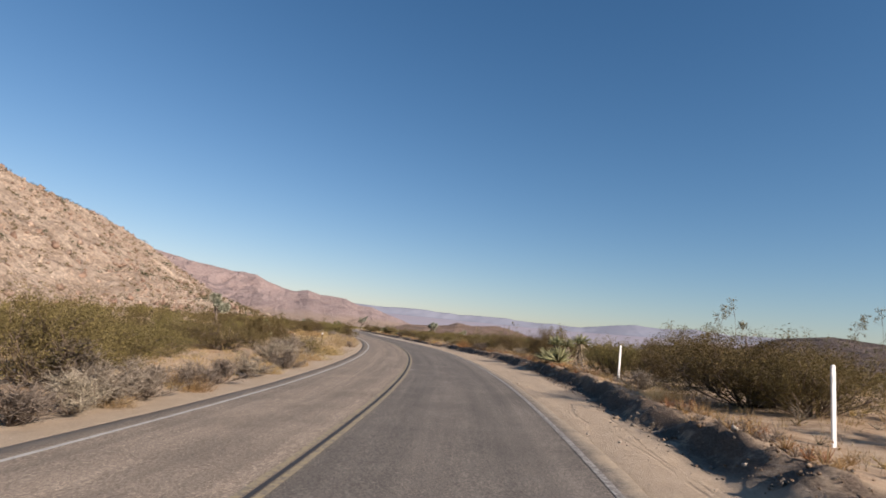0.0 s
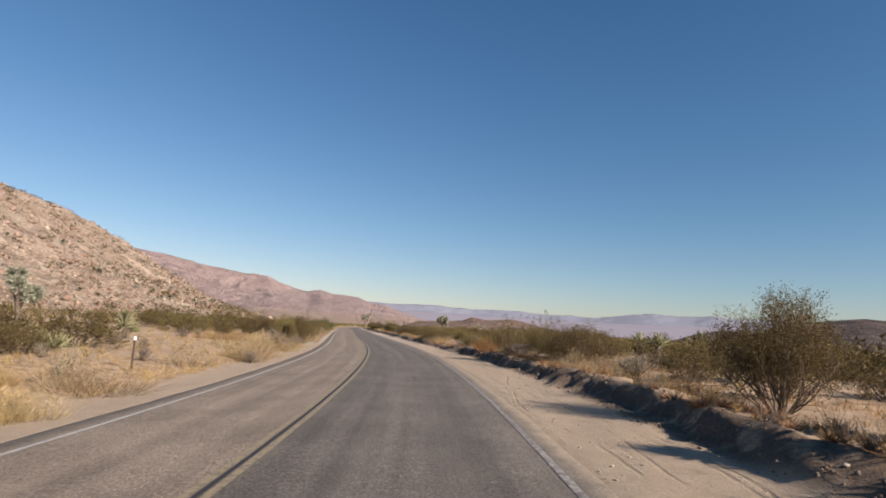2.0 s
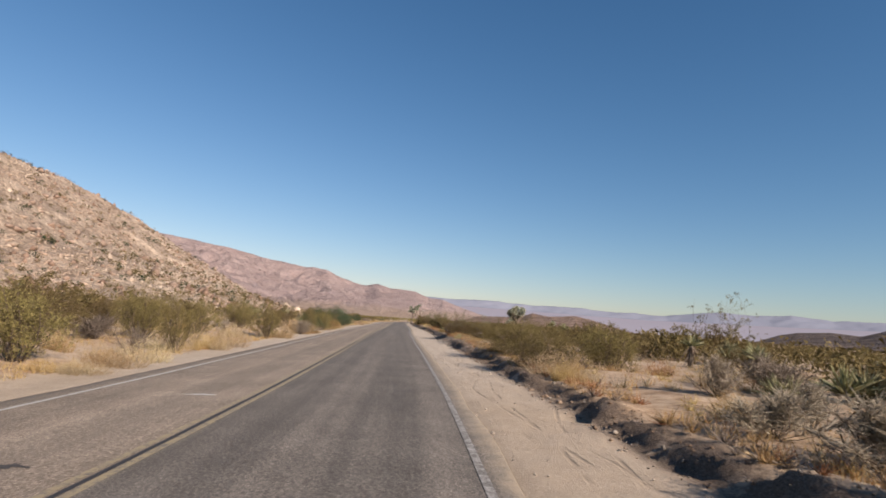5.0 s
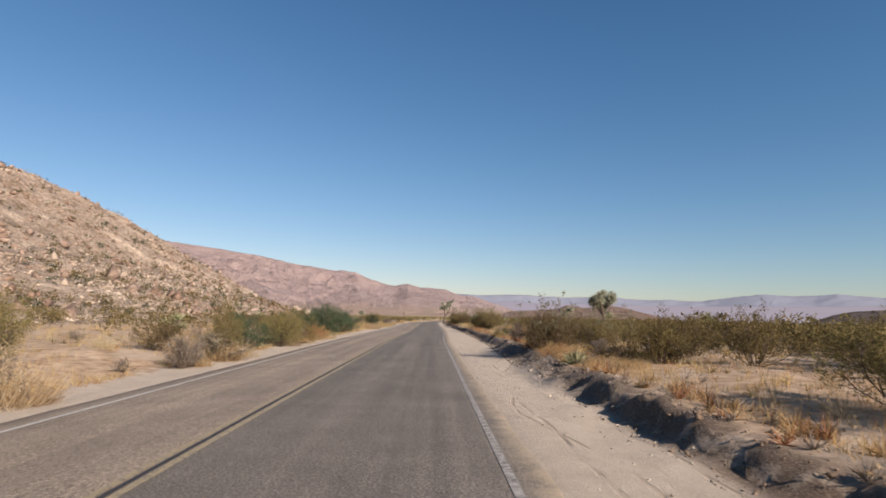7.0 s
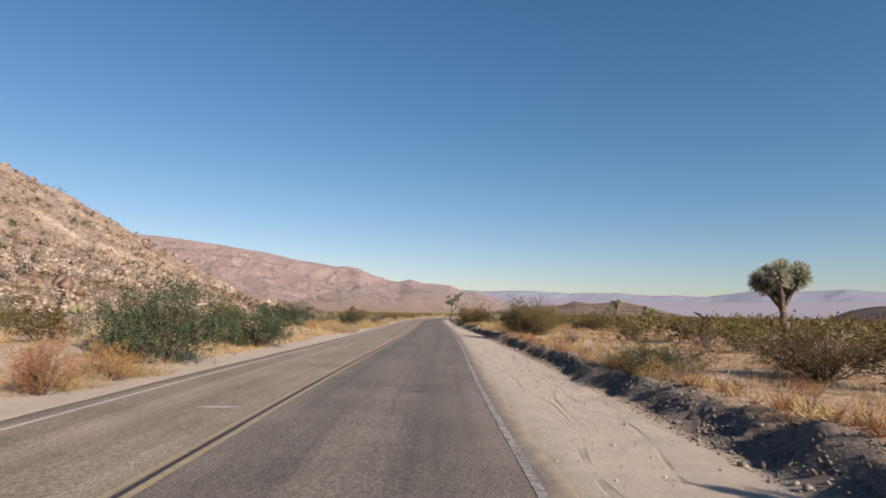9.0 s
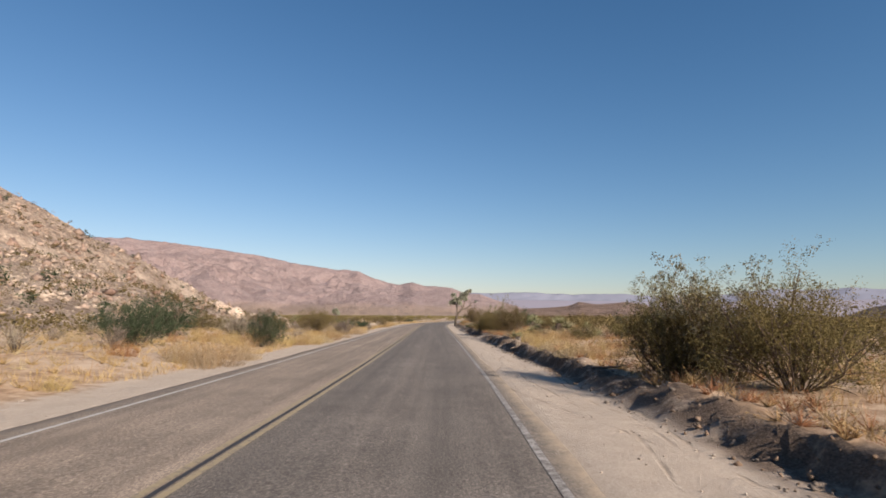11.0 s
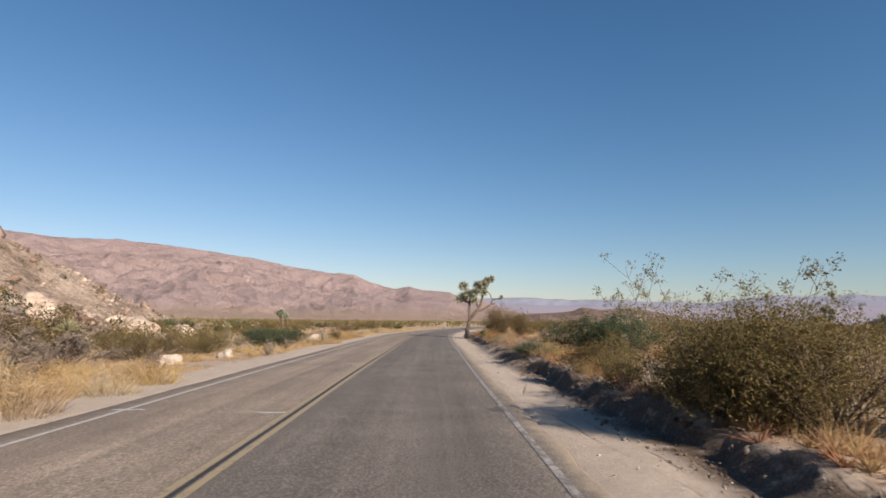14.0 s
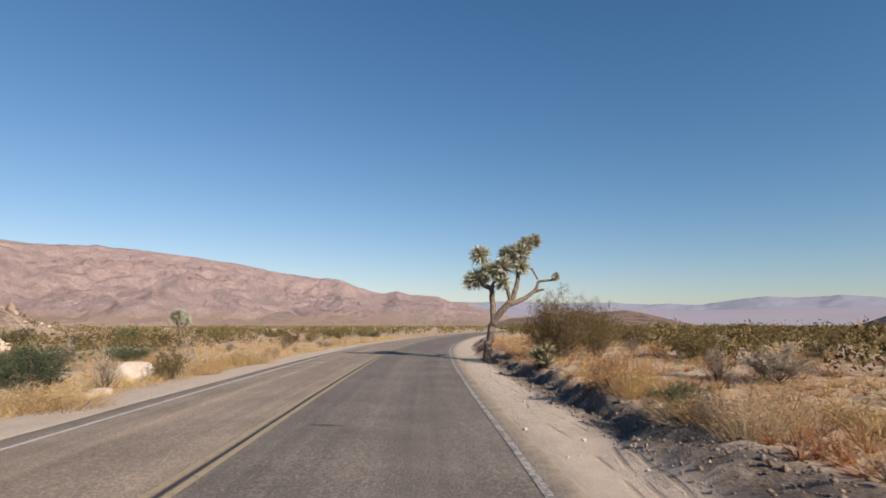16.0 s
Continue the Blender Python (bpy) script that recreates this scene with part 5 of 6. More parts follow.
round_joshua("round-crowned Joshua tree among creosote bushes", 16.2, 145.3, 4.0, 6, 3, 1.3)
round_joshua("tall Joshua tree far out on the scrub plain", 25.5, 207.0, 3.6, 5, 4)
round_joshua("small Joshua tree with a single stubby head", 24.1, 206.6, 2.5, 2, 5)
round_joshua("small Joshua tree beyond the verge scrub", -24.2, 262.9, 3.2, 4, 6)
round_joshua("slender Joshua tree at the foot of the boulder slope", -17.6, 58.3, 3.4, 4, 12)
round_joshua("Joshua tree on the open plain", 48.1, 262.4, 4.0, 4, 9)

# ---- scattered scrub between the plants placed above ----
def free_spot(x, y, r):
    return all((x - a) ** 2 + (y - b) ** 2 > (r + c) ** 2 for a, b, c in TAKEN)


def scatter(kinds, count, side, near, far, y0, y1, sizes, grow_tall=(0.7, 1.0), lean_near=1.0):
    made = 0
    for n in range(count * 6):
        if made >= count:
            break
        y = rng.uniform(y0, y1)
        lat = near + (far - near) * rng.random() ** lean_near
        x = float(road_x(y)) + side * lat
        w = rng.uniform(*sizes)
        if x < -27 and hill_z(x, y) > 0.1 or x < -46 or not free_spot(x, y, w * 0.38):
            continue
        TAKEN.append((x, y, w * 0.3))
        plant_at(kinds, x, y, w, w * rng.uniform(*grow_tall))
        made += 1


scatter(CREOSOTES, 16, 1, 9.5, 17, 57, 112, (1.6, 2.8), (0.6, 0.85))
scatter(CREOSOTES, 16, 1, 8.8, 14, 4, 49, (1.6, 2.8), (0.55, 0.8))
scatter(LIGHT_CREOSOTES, 27, 1, 12, 21, 4, 112, (1.8, 3.2), (0.55, 0.75))
scatter(LIGHT_CREOSOTES, 27, 1, 12, 21, 112, 262, (1.4, 2.6), (0.5, 0.7))
scatter(LIGHT_CREOSOTES, 21, 1, 20, 32, 4, 105, (1.8, 3.4), (0.55, 0.75))
scatter(LIGHT_CREOSOTES, 30, 1, 11, 36, 105, 262, (1.5, 3.0), (0.5, 0.7))
scatter(LIGHT_CREOSOTES, 12, 1, 8, 30, 242, 332, (1.5, 3.0), (0.6, 0.8))
scatter(CREOSOTES, 14, -1, 10.5, 16, 8, 57, (1.8, 2.8), (0.5, 0.62))
scatter(CREOSOTES, 10, -1, 11, 17, 38, 108, (1.5, 2.6), (0.55, 0.75))
scatter(LIGHT_CREOSOTES, 24, -1, 10, 30, 8, 115, (1.8, 3.4), (0.5, 0.72))
scatter(LIGHT_CREOSOTES, 8, -1, 9, 34, 115, 232, (1.4, 2.6), (0.55, 0.75))
scatter(LIGHT_CREOSOTES, 11, -1, 7, 30, 232, 332, (1.6, 3.0), (0.5, 0.7))
scatter(GREYS, 50, 1, 7.8, 30, 4, 252, (0.7, 1.4), (0.55, 0.8))
scatter(GREYS, 90, -1, 5.6, 20, 4, 262, (0.7, 1.5), (0.55, 0.8), 1.8)
scatter(GOLDS, 20, 1, 7.2, 24, 57, 262, (0.7, 1.6), (0.45, 0.7), 1.4)
scatter(GOLDS, 28, -1, 5.5, 18, 10, 292, (0.7, 1.5), (0.45, 0.7), 1.8)
scatter(PALES, 16, 1, 7.2, 26, 10, 262, (0.7, 1.3), (0.45, 0.75), 1.4)
scatter(PALES, 30, -1, 5.5, 18, 10, 262, (0.7, 1.4), (0.45, 0.75), 1.8)
scatter(RUST_GRASSES, 10, 1, 7.2, 16, 20, 252, (0.6, 1.1), (0.5, 0.7))
scatter(RUST_GRASSES, 12, -1, 5.0, 12, 57, 262, (0.6, 1.1), (0.5, 0.7))
scatter(YUCCA_LOW, 10, 1, 11, 40, 29, 262, (0.8, 1.2), (0.9, 1.1))
scatter(YUCCA_TALL, 12, 1, 13, 55, 29, 272, (0.8, 1.3), (0.9, 1.3))
scatter(YUCCA_TALL, 8, -1, 12, 45, 38, 262, (0.8, 1.3), (0.9, 1.3))
scatter(GREENS, 10, -1, 12, 50, 152, 312, (1.6, 2.8), (0.5, 0.75))
for ob in PROTOTYPES:
    x, y = 40.0 + rng.uniform(0, 15), rng.uniform(91, 232)
    ob.matrix_basis = FIRST.get(ob.name) or at(x, y, floor_at(x, y) - 0.02, 0, 1.2)

# uncountable growth: tufts on the verges, far scrub, shrubs on the slope
def stuff(name, soup, mat, label, category):
    return tagged(part(name, soup, mat, None), label, category, kind="stuff")


def tufts(count, side, near, far, y0, y1, height, width, lean=1.0, blades=9):
    s = Soup()
    y = rng.uniform(y0, y1, count)
    lat = side * (near + (far - near) * rng.random(count) ** lean)
    if side > 0:
        lat = np.maximum(lat, np.interp(y, CREST_Y, CREST) + 0.45 + 0.5 * rng.random(count))
    x = road_x(y) + lat
    z = ground_z(lat, y)
    patchy = smooth_noise(x, y, 3.5, 2, 44) > 0.36
    x, y, z = x[patchy], y[patchy], z[patchy]
    n = len(x)
    roots = np.repeat(np.stack([x, y, z - 0.02], 1), blades, 0) + rng.normal(size=(n * blades, 3)) * (0.07, 0.07, 0)
    ways = unit(rng.normal(size=(n * blades, 3)) * 0.45 + (0, 0, 1))
    s.straws(roots, ways, rng.uniform(0.4, 1.0, n * blades) * height, width, rng)
    return s


stuff("dry_grass_tufts", tufts(11500, -1, 5.2, 26, 0, 312, 0.40, 0.013, 2.0), DRY_GRASS, "short golden grass tufts on the verge", "grass")
stuff("dry_grass_tufts", tufts(11500, 1, 6.9, 30, 10, 292, 0.36, 0.013, 1.7), DRY_GRASS, "short golden grass tufts behind the windrow", "grass")
stuff("straw_tufts", tufts(5000, -1, 5.0, 26, 0, 262, 0.28, 0.011, 1.6), PALE_GRASS, "sparse straw on the sandy verge", "grass")
stuff("straw_tufts", tufts(5000, 1, 6.8, 30, 0, 262, 0.28, 0.011, 1.6), PALE_GRASS, "sparse straw on the sandy plain", "grass")
stuff("rust_tufts", tufts(3400, 1, 6.8, 20, 20, 272, 0.34, 0.012, 1.6), RUST_GRASS, "reddish dry weeds behind the windrow", "grass")
stuff("rust_tufts", tufts(1500, -1, 5.1, 14, 0, 262, 0.28, 0.011, 1.6), RUST_GRASS, "reddish dry weeds on the verge", "grass")


def far_scrub(spots, sizes, leaves, leaf):
    """Many small bushes in one mesh: each a few leafy lobes; leaf is a share of the bush's width."""
    s = Soup()
    spots, sizes = np.asarray(spots, float), np.asarray(sizes, float)
    n = len(spots)
    lobe = np.stack([rng.uniform(-0.36, 0.36, (n, 8)), rng.uniform(-0.36, 0.36, (n, 8)), rng.uniform(0.12, 0.58, (n, 8))], 2)
    which = rng.integers(0, 8, (n, leaves))
    puff = lobe[np.arange(n)[:, None], which] + rng.normal(size=(n, leaves, 3)) * (0.10, 0.10, 0.085)
    puff[:, :, 2] = np.abs(puff[:, :, 2])
    c = spots[:, None, :] + puff * sizes[:, None, None]
    s.leaves(c.reshape(-1, 3), np.repeat(sizes * leaf, leaves)[:, None], rng)
    return s


def brush(spots, sizes, stalks=22, specks=14):
    """Many low dry shrubs in one mesh: splayed stalks with specks of dead leaf."""
    s = Soup()
    n = len(spots)
    roots = np.repeat(spots, stalks, 0)
    size = np.repeat(sizes, stalks)
    ways = unit(rng.normal(size=(n * stalks, 3)) * (0.75, 0.75, 0.35) + (0, 0, 0.75))
    lengths = size * rng.uniform(0.2, 0.52, n * stalks)
    s.straws(roots + ways * (lengths * 0.08)[:, None], ways, lengths, 0.014, rng)
    k = rng.integers(0, n * stalks, n * specks)
    s.leaves(roots[k] + ways[k] * (lengths[k] * rng.uniform(0.4, 1.0, len(k)))[:, None], 0.022, rng)
    return s


for side, count in ((1, 2500), (-1, 640)):
    y = rng.uniform(5, 352, count)
    lat = side * (15 + (62 if side > 0 else 30) * rng.random(count) ** 1.35)
    spots = np.stack([road_x(y) + lat, y, np.maximum(ground_z(lat, y), np.where(road_x(y) + lat < -27, hill_z(road_x(y) + lat, y), -9))], 1)
    stuff("plain_scrub", far_scrub(spots, rng.uniform(1.2, 2.6, count), 95, 0.045), CREOSOTE_LEAF, "low olive scrub covering the plain", "scrub")
    for mat, many, label in ((PALE_GRASS, 0.9, "pale dry brush between the bushes"), (GREY_TWIG, 0.75, "grey dry brush between the bushes"), (DRY_GRASS, 1.1, "golden dry weeds between the bushes"), (CREOSOTE_LEAF, 0.7, "small olive shrubs on the plain")):
        n = int((1500 if side > 0 else 900) * many * 0.8)
        y = rng.uniform(5, 332, n)
        lat = side * (7.6 + (44 if side > 0 else 36) * rng.random(n) ** 1.4)
        spots = np.stack([road_x(y) + lat, y, np.maximum(ground_z(lat, y), np.where(road_x(y) + lat < -27, hill_z(road_x(y) + lat, y), -9))], 1)
        stuff("plain_brush", brush(spots, rng.uniform(0.5, 1.3, n)), mat, label, "scrub")
for mat, many, label in ((RUST_GRASS, 420, "reddish weeds overhanging the lip of the bank"), (DRY_GRASS, 520, "golden weeds overhanging the lip of the bank"), (GREY_TWIG, 420, "grey dead twigs along the lip of the bank")):
    y = rng.uniform(-4, 255, many)
    lat = np.interp(y, CREST_Y, CREST) + 0.15 + 0.9 * rng.random(many) ** 1.3
    patch = smooth_noise(y, 0 * y, 5.0, 2, 83) > 0.36
    spots = np.stack([road_x(y) + lat, y, ground_z(lat, y)], 1)[patch]
    stuff("bank_weeds", brush(spots, rng.uniform(0.35, 0.95, len(spots)), 36, 12), mat, label, "weeds")
for side, near, mat, label in ((1, 7.0, RUST_GRASS, "low rusty weeds crowding behind the bank"), (1, 7.0, DRY_GRASS, "low golden weeds crowding behind the bank"), (-1, 5.9, DRY_GRASS, "low golden weeds crowding along the verge")):
    n = 750
    y = rng.uniform(135, 282, n)
    lat = side * (near + 13 * rng.random(n) ** 1.3)
    spots = np.stack([road_x(y) + lat, y, ground_z(lat, y)], 1)
    stuff("verge_weeds", brush(spots, rng.uniform(0.6, 1.25, n), 34, 12), mat, label, "weeds")
n = 3600
lat, y = 60 + 420 * rng.random(n) ** 1.5, rng.uniform(20, 900, n)
spots = np.stack([road_x(np.clip(y, -80, 403)) + lat, y, ground_z(lat, np.clip(y, 0, 403))], 1)
stuff("far_scrub", far_scrub(spots, rng.uniform(1.2, 2.6, n), 18, 0.13), CREOSOTE_LEAF, "olive creosote scrub far across the plain", "scrub")
n = 2600
x, y = rng.uniform(-260, 120, n), 328 + 600 * rng.random(n) ** 1.6
spots = np.stack([x, y, 0 * x], 1)
stuff("far_scrub", far_scrub(spots, rng.uniform(1.2, 2.6, n), 18, 0.13), CREOSOTE_LEAF, "olive scrub belt beyond the curve", "scrub")
n = 260
x, y = -24 - 24 * rng.random(n), rng.uniform(20, 322, n)
keep = hill_z(x, y) < 0.5
spots = np.stack([x, y, ground_z(x - road_x(y), y)], 1)[keep]
stuff("slope_foot_scrub", far_scrub(spots, rng.uniform(1.0, 2.2, len(spots)), 100, 0.05), CREOSOTE_LEAF, "olive scrub along the foot of the slope", "scrub")
spots = hill_spots(rng, 5200)
stuff("hillside_shrubs", far_scrub(spots + (0, 0, 0.1), rng.uniform(0.4, 1.1, len(spots)), 24, 0.09), GREY_TWIG, "sparse grey-green shrubs on the boulder slope", "shrubs")
spots = hill_spots(rng, 2600)
stuff("hillside_shrubs", far_scrub(spots + (0, 0, 0.1), rng.uniform(0.6, 1.5, len(spots)), 26, 0.11), CREOSOTE_LEAF, "olive-brown shrubs dotted over the boulder slope", "shrubs")
spots = hill_spots(rng, 520)
stuff("hillside_bushes", far_scrub(spots + (0, 0, 0.1), rng.uniform(0.8, 2.0, len(spots)), 50, 0.08), GREEN_LEAF, "dark green bushes dotted over the boulder slope", "shrubs")

# ---- roadside things ----
def delineator(label, x, y, lean):
    """A flat flexible marker post with a rounded top and a reflector."""
    post = thing("marker_post", label, "marker post", "roadside marker posts")
    bm_soup = Soup()
    ring = [(-0.05, 0.0), (-0.042, 0.018), (0.042, 0.018), (0.05, 0.0), (0.042, -0.012), (-0.042, -0.012)]
    levels = [(-0.2, 1.0), (0.0, 1.0), (1.2, 1.0), (1.27, 0.85), (1.3, 0.45)]
    verts = [(px * k, py, z) for z, k in levels for px, py in ring]
    faces = [(6 * i + j, 6 * i + (j + 1) % 6, 6 * i + 6 + (j + 1) % 6, 6 * i + 6 + j) for i in range(4) for j in range(6)] + [tuple(range(24, 30))]
    bm_soup.add(verts, faces)
    part("post", bm_soup, WHITE_POST, post)
    s = Soup()
    s.add([(-0.035, -0.016, 1.02), (0.035, -0.016, 1.02), (0.035, -0.016, 1.14), (-0.035, -0.016, 1.14), (-0.03, -0.02, 1.03), (0.03, -0.02, 1.03), (0.03, -0.02, 1.13), (-0.03, -0.02, 1.13)], [(4, 5, 6, 7), (0, 1, 5, 4), (1, 2, 6, 5), (2, 3, 7, 6), (3, 0, 4, 7)])
    part("reflector", s, REFLECTOR, post, "grey reflector plate")
    post.matrix_basis = Matrix.Translation((x, y, floor_at(x, y))) @ Euler((lean, lean * 0.4, 0.25)).to_matrix().to_4x4()


REFLECTOR = material("grey_reflector", plain_look((0.55, 0.55, 0.56), 0.1, 40.0), 0.3)
delineator("white plastic marker post on the windrow", *POST_NEAR, 0.0)
delineator("white plastic marker post, slightly tilted, on the windrow", *POST_FAR, 0.03)

sx, sy = beside(-6.9, 44.8, 0.4)
steel_post = thing("steel_post", "thin dark steel post with a pale cap", "post")
s = Soup()
s.add([(-0.03, -0.02, -0.3), (0.03, -0.02, -0.3), (0.03, 0.0, -0.3), (0.006, 0.004, -0.3), (0.006, 0.035, -0.3), (-0.006, 0.035, -0.3), (-0.006, 0.004, -0.3), (-0.03, 0.0, -0.3)] + [(-0.03, -0.02, 1.0), (0.03, -0.02, 1.0), (0.03, 0.0, 1.0), (0.006, 0.004, 1.0), (0.006, 0.035, 1.0), (-0.006, 0.035, 1.0), (-0.006, 0.004, 1.0), (-0.03, 0.0, 1.0)], [(i, (i + 1) % 8, 8 + (i + 1) % 8, 8 + i) for i in range(8)] + [tuple(range(8, 16))])
part("stake", s, STEEL, steel_post)
s = Soup()
s.tube([(0, 0, 0.94), (0, 0, 1.03), (0, 0, 1.05)], 0.045, 0.035, 8)
part("cap", s, WHITE_POST, steel_post, "pale cap")
steel_post.matrix_basis = at(sx, sy, floor_at(sx, sy), 0.3)


def boulder(name, label, x, y, size, flat, mat, seed, sink=0.3, group="boulders"):
    r = np.random.default_rng(seed)
    s = Soup()
    stone_soup(s, r, (0, 0, 0), 1.0, flat, 3)
    ob = part(name, s, mat, None, "", True)
    tagged(ob, label, "rock", group)
    ob.matrix_basis = at(x, y, floor_at(x, y) + size * flat * (0.5 - sink), r.uniform(0, 6.28), size)


for n, (x, y, size) in enumerate(WHITE_BOULDERS):
    boulder("boulder", "pale rounded boulder beside the road", x, y, size * 0.37, 0.80, WHITE_ROCK, 60 + n)
boulder("boulder", "low white slab of rock on the verge", -10.3, 228.0, 0.34, 0.5, WHITE_ROCK, 71)
for n, (x, y, size) in enumerate([(-23.7, 228.2, 2.0), (-22.1, 225.9, 1.3), (-26.4, 232.0, 2.4), (-24.9, 222.2, 1.5), (-29.2, 235.8, 2.2), (-31.3, 227.4, 1.8), (-35.2, 232.0, 2.4), (-32.8, 239.6, 2.0), (-37.6, 242.7, 2.6), (-28.8, 244.4, 1.6), (-39.2, 254.4, 2.2), (-33.6, 254.4, 1.4)]):
    boulder("boulder", "large brown granite boulder at the foot of the slope", x, y, size * 0.6, 0.75, GRANITE, 80 + n, sink=-max(0.0, float(hill_z(x, y)) - floor_at(x, y)) / (size * 0.45) + 0.3 if x < -28 else 0.3)

# the weathered stump on the windrow
tx, ty = STUMP
stump = thing("tree_stump", "weathered grey yucca stump on the windrow", "stump")
s = Soup()
ring_n, verts = 14, []
r = np.random.default_rng(9)
flute = 1 + 0.16 * r.normal(size=ring_n)
for z, k in [(-0.1, 1.25), (0.05, 1.1), (0.2, 0.95), (0.38, 0.92), (0.52, 0.8), (0.6, 0.6)]:
    for j in range(ring_n):
        a = 6.283 * j / ring_n
        q = 0.17 * k * flute[j] * (1 + 0.08 * r.normal())
        verts.append((math.cos(a) * q + 0.05 * z, math.sin(a) * q, z + (0.07 * r.normal() if z > 0.5 else 0)))
s.add(verts, [(ring_n * i + j, ring_n * i + (j + 1) % ring_n, ring_n * (i + 1) + (j + 1) % ring_n, ring_n * (i + 1) + j) for i in range(5) for j in range(ring_n)] + [tuple(range(5 * ring_n, 6 * ring_n))])
part("trunk", s, STUMP_WOOD, stump)
s = Soup()
for a in (0.4, 1.7, 2.9, 4.4):
    s.tube([(0.1 * math.cos(a), 0.1 * math.sin(a), 0.12), (0.28 * math.cos(a), 0.28 * math.sin(a), 0.04), (0.45 * math.cos(a), 0.45 * math.sin(a), -0.06)], 0.06, 0.02, 6)
part("root_flare", s, STUMP_WOOD, stump, "splayed dry roots")
stump.matrix_basis = at(tx, ty, floor_at(tx, ty), 0.5, 0.8)

# fallen dead branches along the windrow
for n, (x, y, size) in enumerate([(7.3, 30.0, 1.5), (6.5, 51.6, 1.3), (7.1, 28.9, 1.1), (9.1, 53.9, 1.4), (2.9, 183.3, 1.0), (2.5, 193.4, 1.2), (0.7, 225.7, 1.0), (4.6, 160.4, 1.0), (8.3, 62.2, 1.0)]):
    r = np.random.default_rng(200 + n)
    x, y = beside(x, y, 0.2)
    log = thing("fallen_branch", "bleached fallen branch lying on the windrow", "branch", "fallen branches")
    s = Soup()
    main = branch_path(r, (-0.5, 0, 0.05), (0.5, 0.1, 0.12), 0.12, 7)
    s.tube(main, 0.035, 0.012, 6)
    part("bough", s, STUMP_WOOD, log)
    s = Soup()
    for k in range(4):
        j = int(r.integers(1, 6))
        s.tube([main[j], main[j] + r.normal(size=3) * 0.08 + (0, 0, 0.06), main[j] + r.normal(size=3) * 0.2 + (0.1, 0, 0.12)], 0.014, 0.005, 5)
    part("side_branch", s, STUMP_WOOD, log)
    log.matrix_basis = at(x, y, floor_at(x, y), r.uniform(0, 3.1), size)

# broken asphalt, stones and grit of the windrow
def windrow_spots(count, y0, y1, low, high):
    y = rng.uniform(y0, y1, count)
    lat = np.interp(y, CREST_Y, CREST) + rng.uniform(low, high, count)
    return np.stack([road_x(y) + lat, y, ground_z(lat, y)], 1)


soup = Soup()
spots = windrow_spots(44000, -6, 262, -0.95, 0.25)
thick = smooth_noise(spots[:, 1], spots[:, 0] * 0, 7.0, 2, 61)
spots = spots[rng.random(len(spots)) < (0.35 + thick) * tipped_share(spots[:, 1])]
scatter_chips(soup, rng, spots, np.exp(rng.normal(-4.0, 0.5, len(spots))))
stuff("windrow_rubble", soup, RUBBLE, "dark broken asphalt and stones heaped along the shoulder", "rubble")
soup = Soup()
spots = windrow_spots(8000, -6, 262, -0.85, 0.5)
spots = spots[rng.random(len(spots)) > 0.9 * tipped_share(spots[:, 1])]
scatter_chips(soup, rng, spots, np.exp(rng.normal(-4.0, 0.5, len(spots))))
stuff("earth_clods", soup, EARTH, "brown earth clods and stones along the cut bank", "rubble")
ROCKS = []
for n in range(4):
    s = Soup()
    stone_soup(s, rng, (0, 0, 0), 1.0, 0.8, 2)
    ROCKS.append(s.mesh("rock", RUBBLE if n < 2 else WHITE_ROCK))
for n, (x, y, z) in enumerate(windrow_spots(80, 0, 252, -0.9, 0.5)):
    k = int(rng.random() < 0.35) * 2 + n % 2
    ob = tagged(new("rock", ROCKS[k]), "pale angular rock on the windrow" if k > 1 else "dark angular rock on the windrow", "rock", "windrow rocks")
    size = float(np.exp(rng.normal(-3.4, 0.3)))
    ob.matrix_basis = at(x, y, z + size * 0.25, rng.uniform(0, 6.28), size)
soup = Soup()
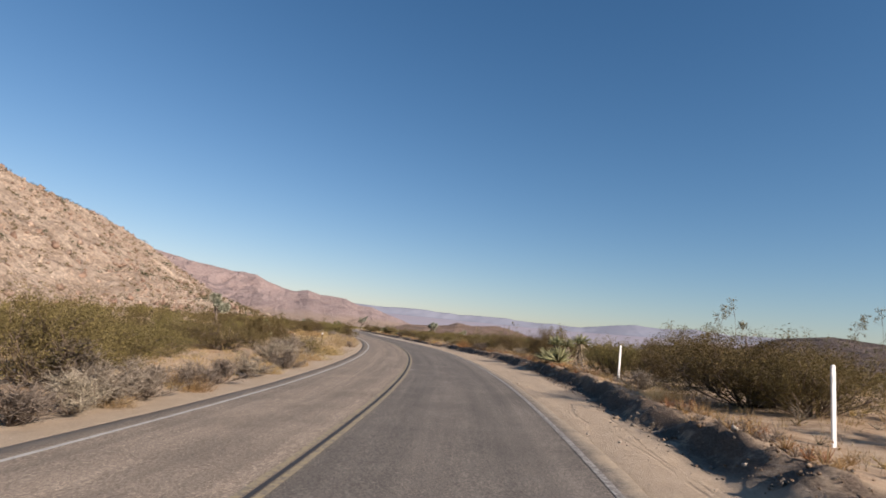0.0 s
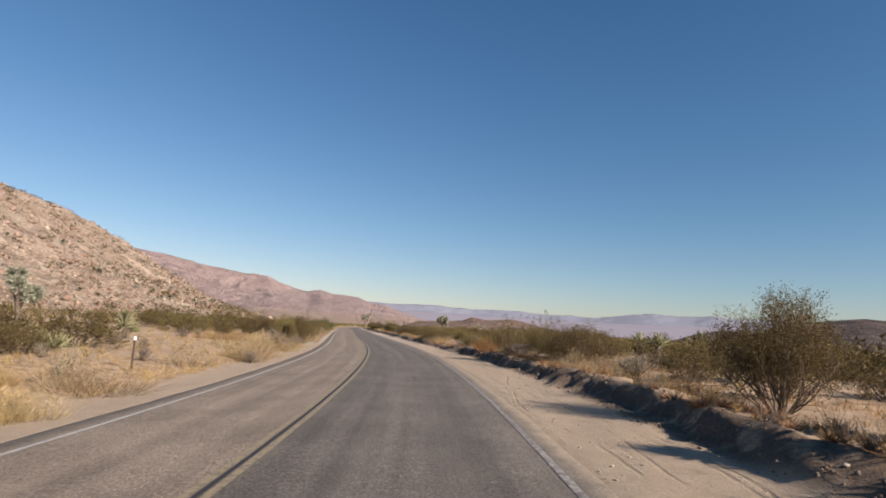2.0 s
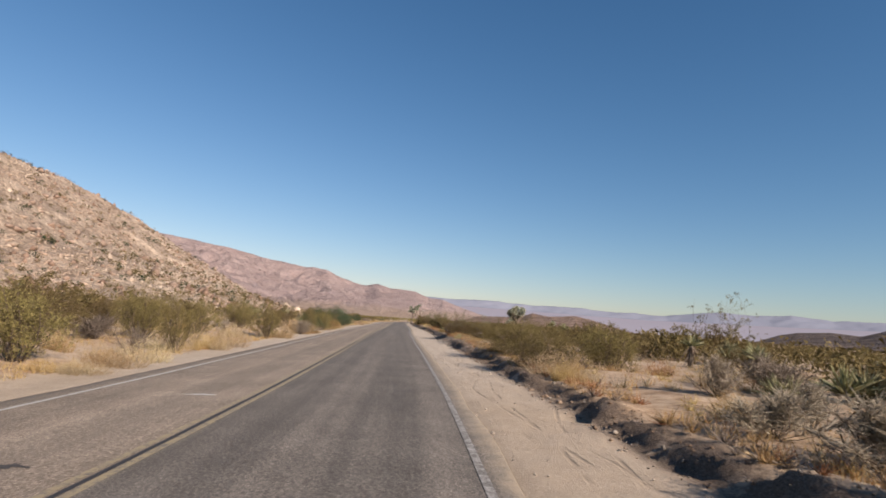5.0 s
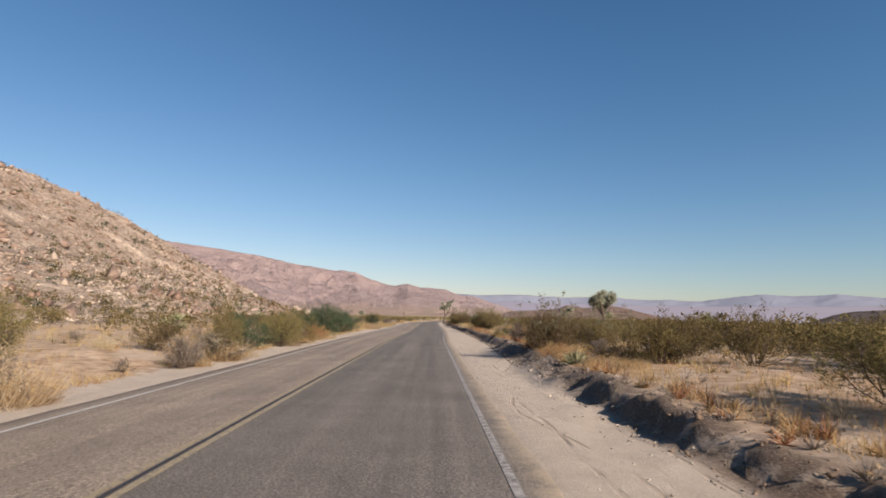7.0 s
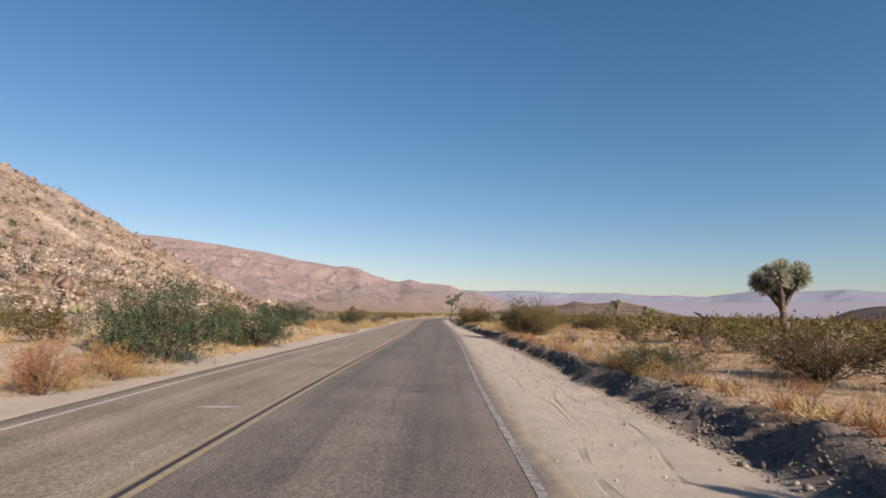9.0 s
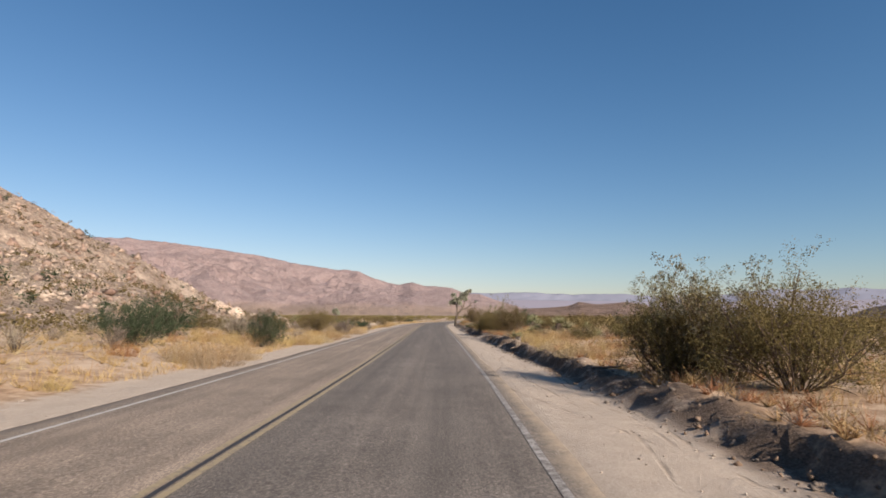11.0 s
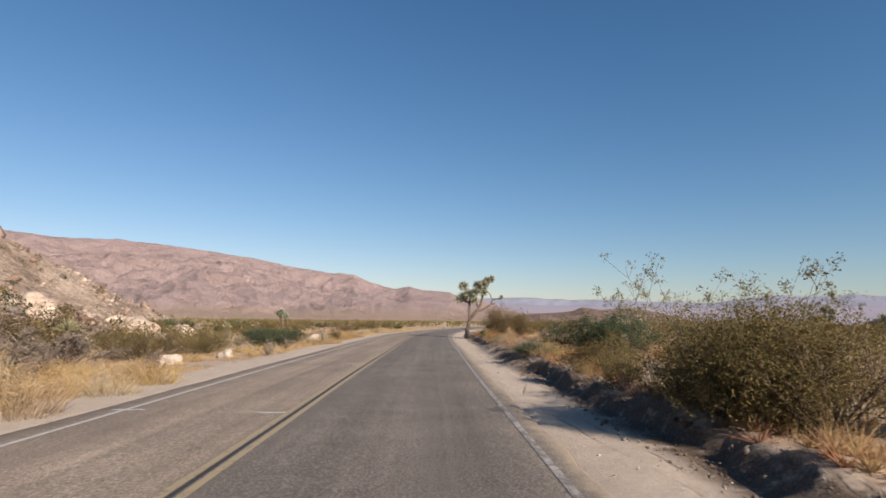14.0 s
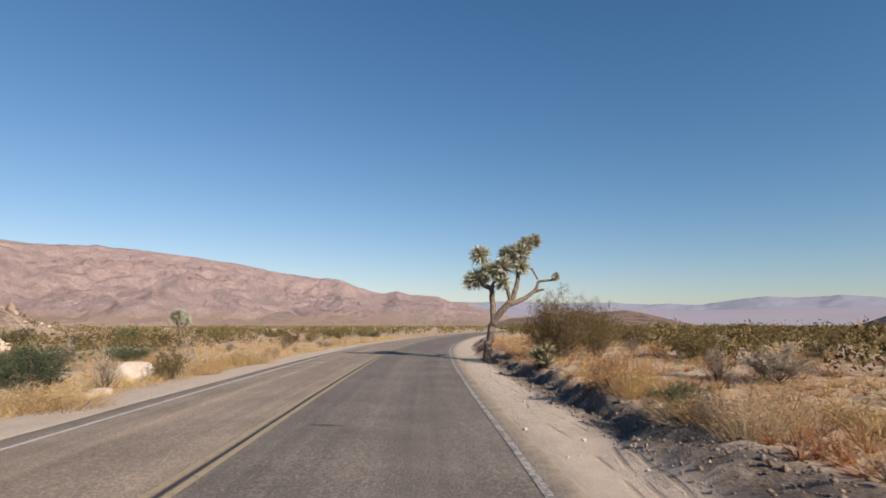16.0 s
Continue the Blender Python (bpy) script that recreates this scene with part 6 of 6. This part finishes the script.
y = rng.uniform(-4, 262, 2600)
lat = np.where(rng.random(2600) < 0.7, rng.uniform(4.0, 6.2, 2600), -rng.uniform(3.6, 6.0, 2600))
scatter_chips(soup, rng, np.stack([road_x(y) + lat, y, ground_z(lat, y)], 1), np.exp(rng.normal(-4.15, 0.4, 2600)))
stuff("gravel", soup, WHITE_ROCK, "loose pale gravel on the sandy shoulders", "gravel")

# marks on the asphalt: tar patches, dropped paint, skid stains
def road_mark(name, label, lat, y, wide, long, mat, seed):
    r = np.random.default_rng(seed)
    a = np.linspace(0, 6.283, 15)[:-1]
    q = 1 + 0.25 * r.normal(size=14)
    l, w = lat + np.cos(a) * q * wide / 2, y + np.sin(a) * q * long / 2
    s = Soup()
    s.add(np.stack([road_x(w) + l, w, road_z(l, w) + 0.005], 1), [tuple(range(14))])
    tagged(part(name, s, mat, None), label, "road mark", kind="structure")


for n, (lat, y, wide, long) in enumerate([(2.2, 62.4, 0.5, 0.4), (-0.9, 71.6, 0.5, 0.4), (1.3, 122.6, 0.42, 0.6), (2.3, 130.6, 0.9, 0.3), (-1.2, 141.0, 0.8, 0.25), (2.6, 164.6, 0.4, 0.4), (1.6, 190.0, 0.35, 0.4), (2.2, 204.0, 0.7, 0.3), (2.4, 218.0, 0.6, 0.4), (0.9, 223.0, 0.8, 0.3), (-0.9, 170.5, 0.3, 0.5)]):
    road_mark("tar_patch", "dark tar patch on the road", lat, y, wide * 0.7, long * 0.55, PATCH, 300 + n)
for n, (lat, y, wide) in enumerate([(0.2, 25.0, 0.35), (-0.4, 51.4, 0.45), (-1.0, 76.8, 0.6), (-2.9, 116.8, 0.6), (-0.9, 128.2, 0.7), (-0.4, 179.8, 0.6), (-2.9, 182.6, 0.45), (-3.0, 181.9, 0.35), (-0.35, 195.0, 0.6), (-2.95, 195.3, 0.6), (-0.65, 206.1, 0.6), (0.0, 206.2, 0.3)]):
    road_mark("chalk_mark", "short white survey mark across the lane", lat, y, wide, 0.16, WHITE_PAINT, 330 + n)
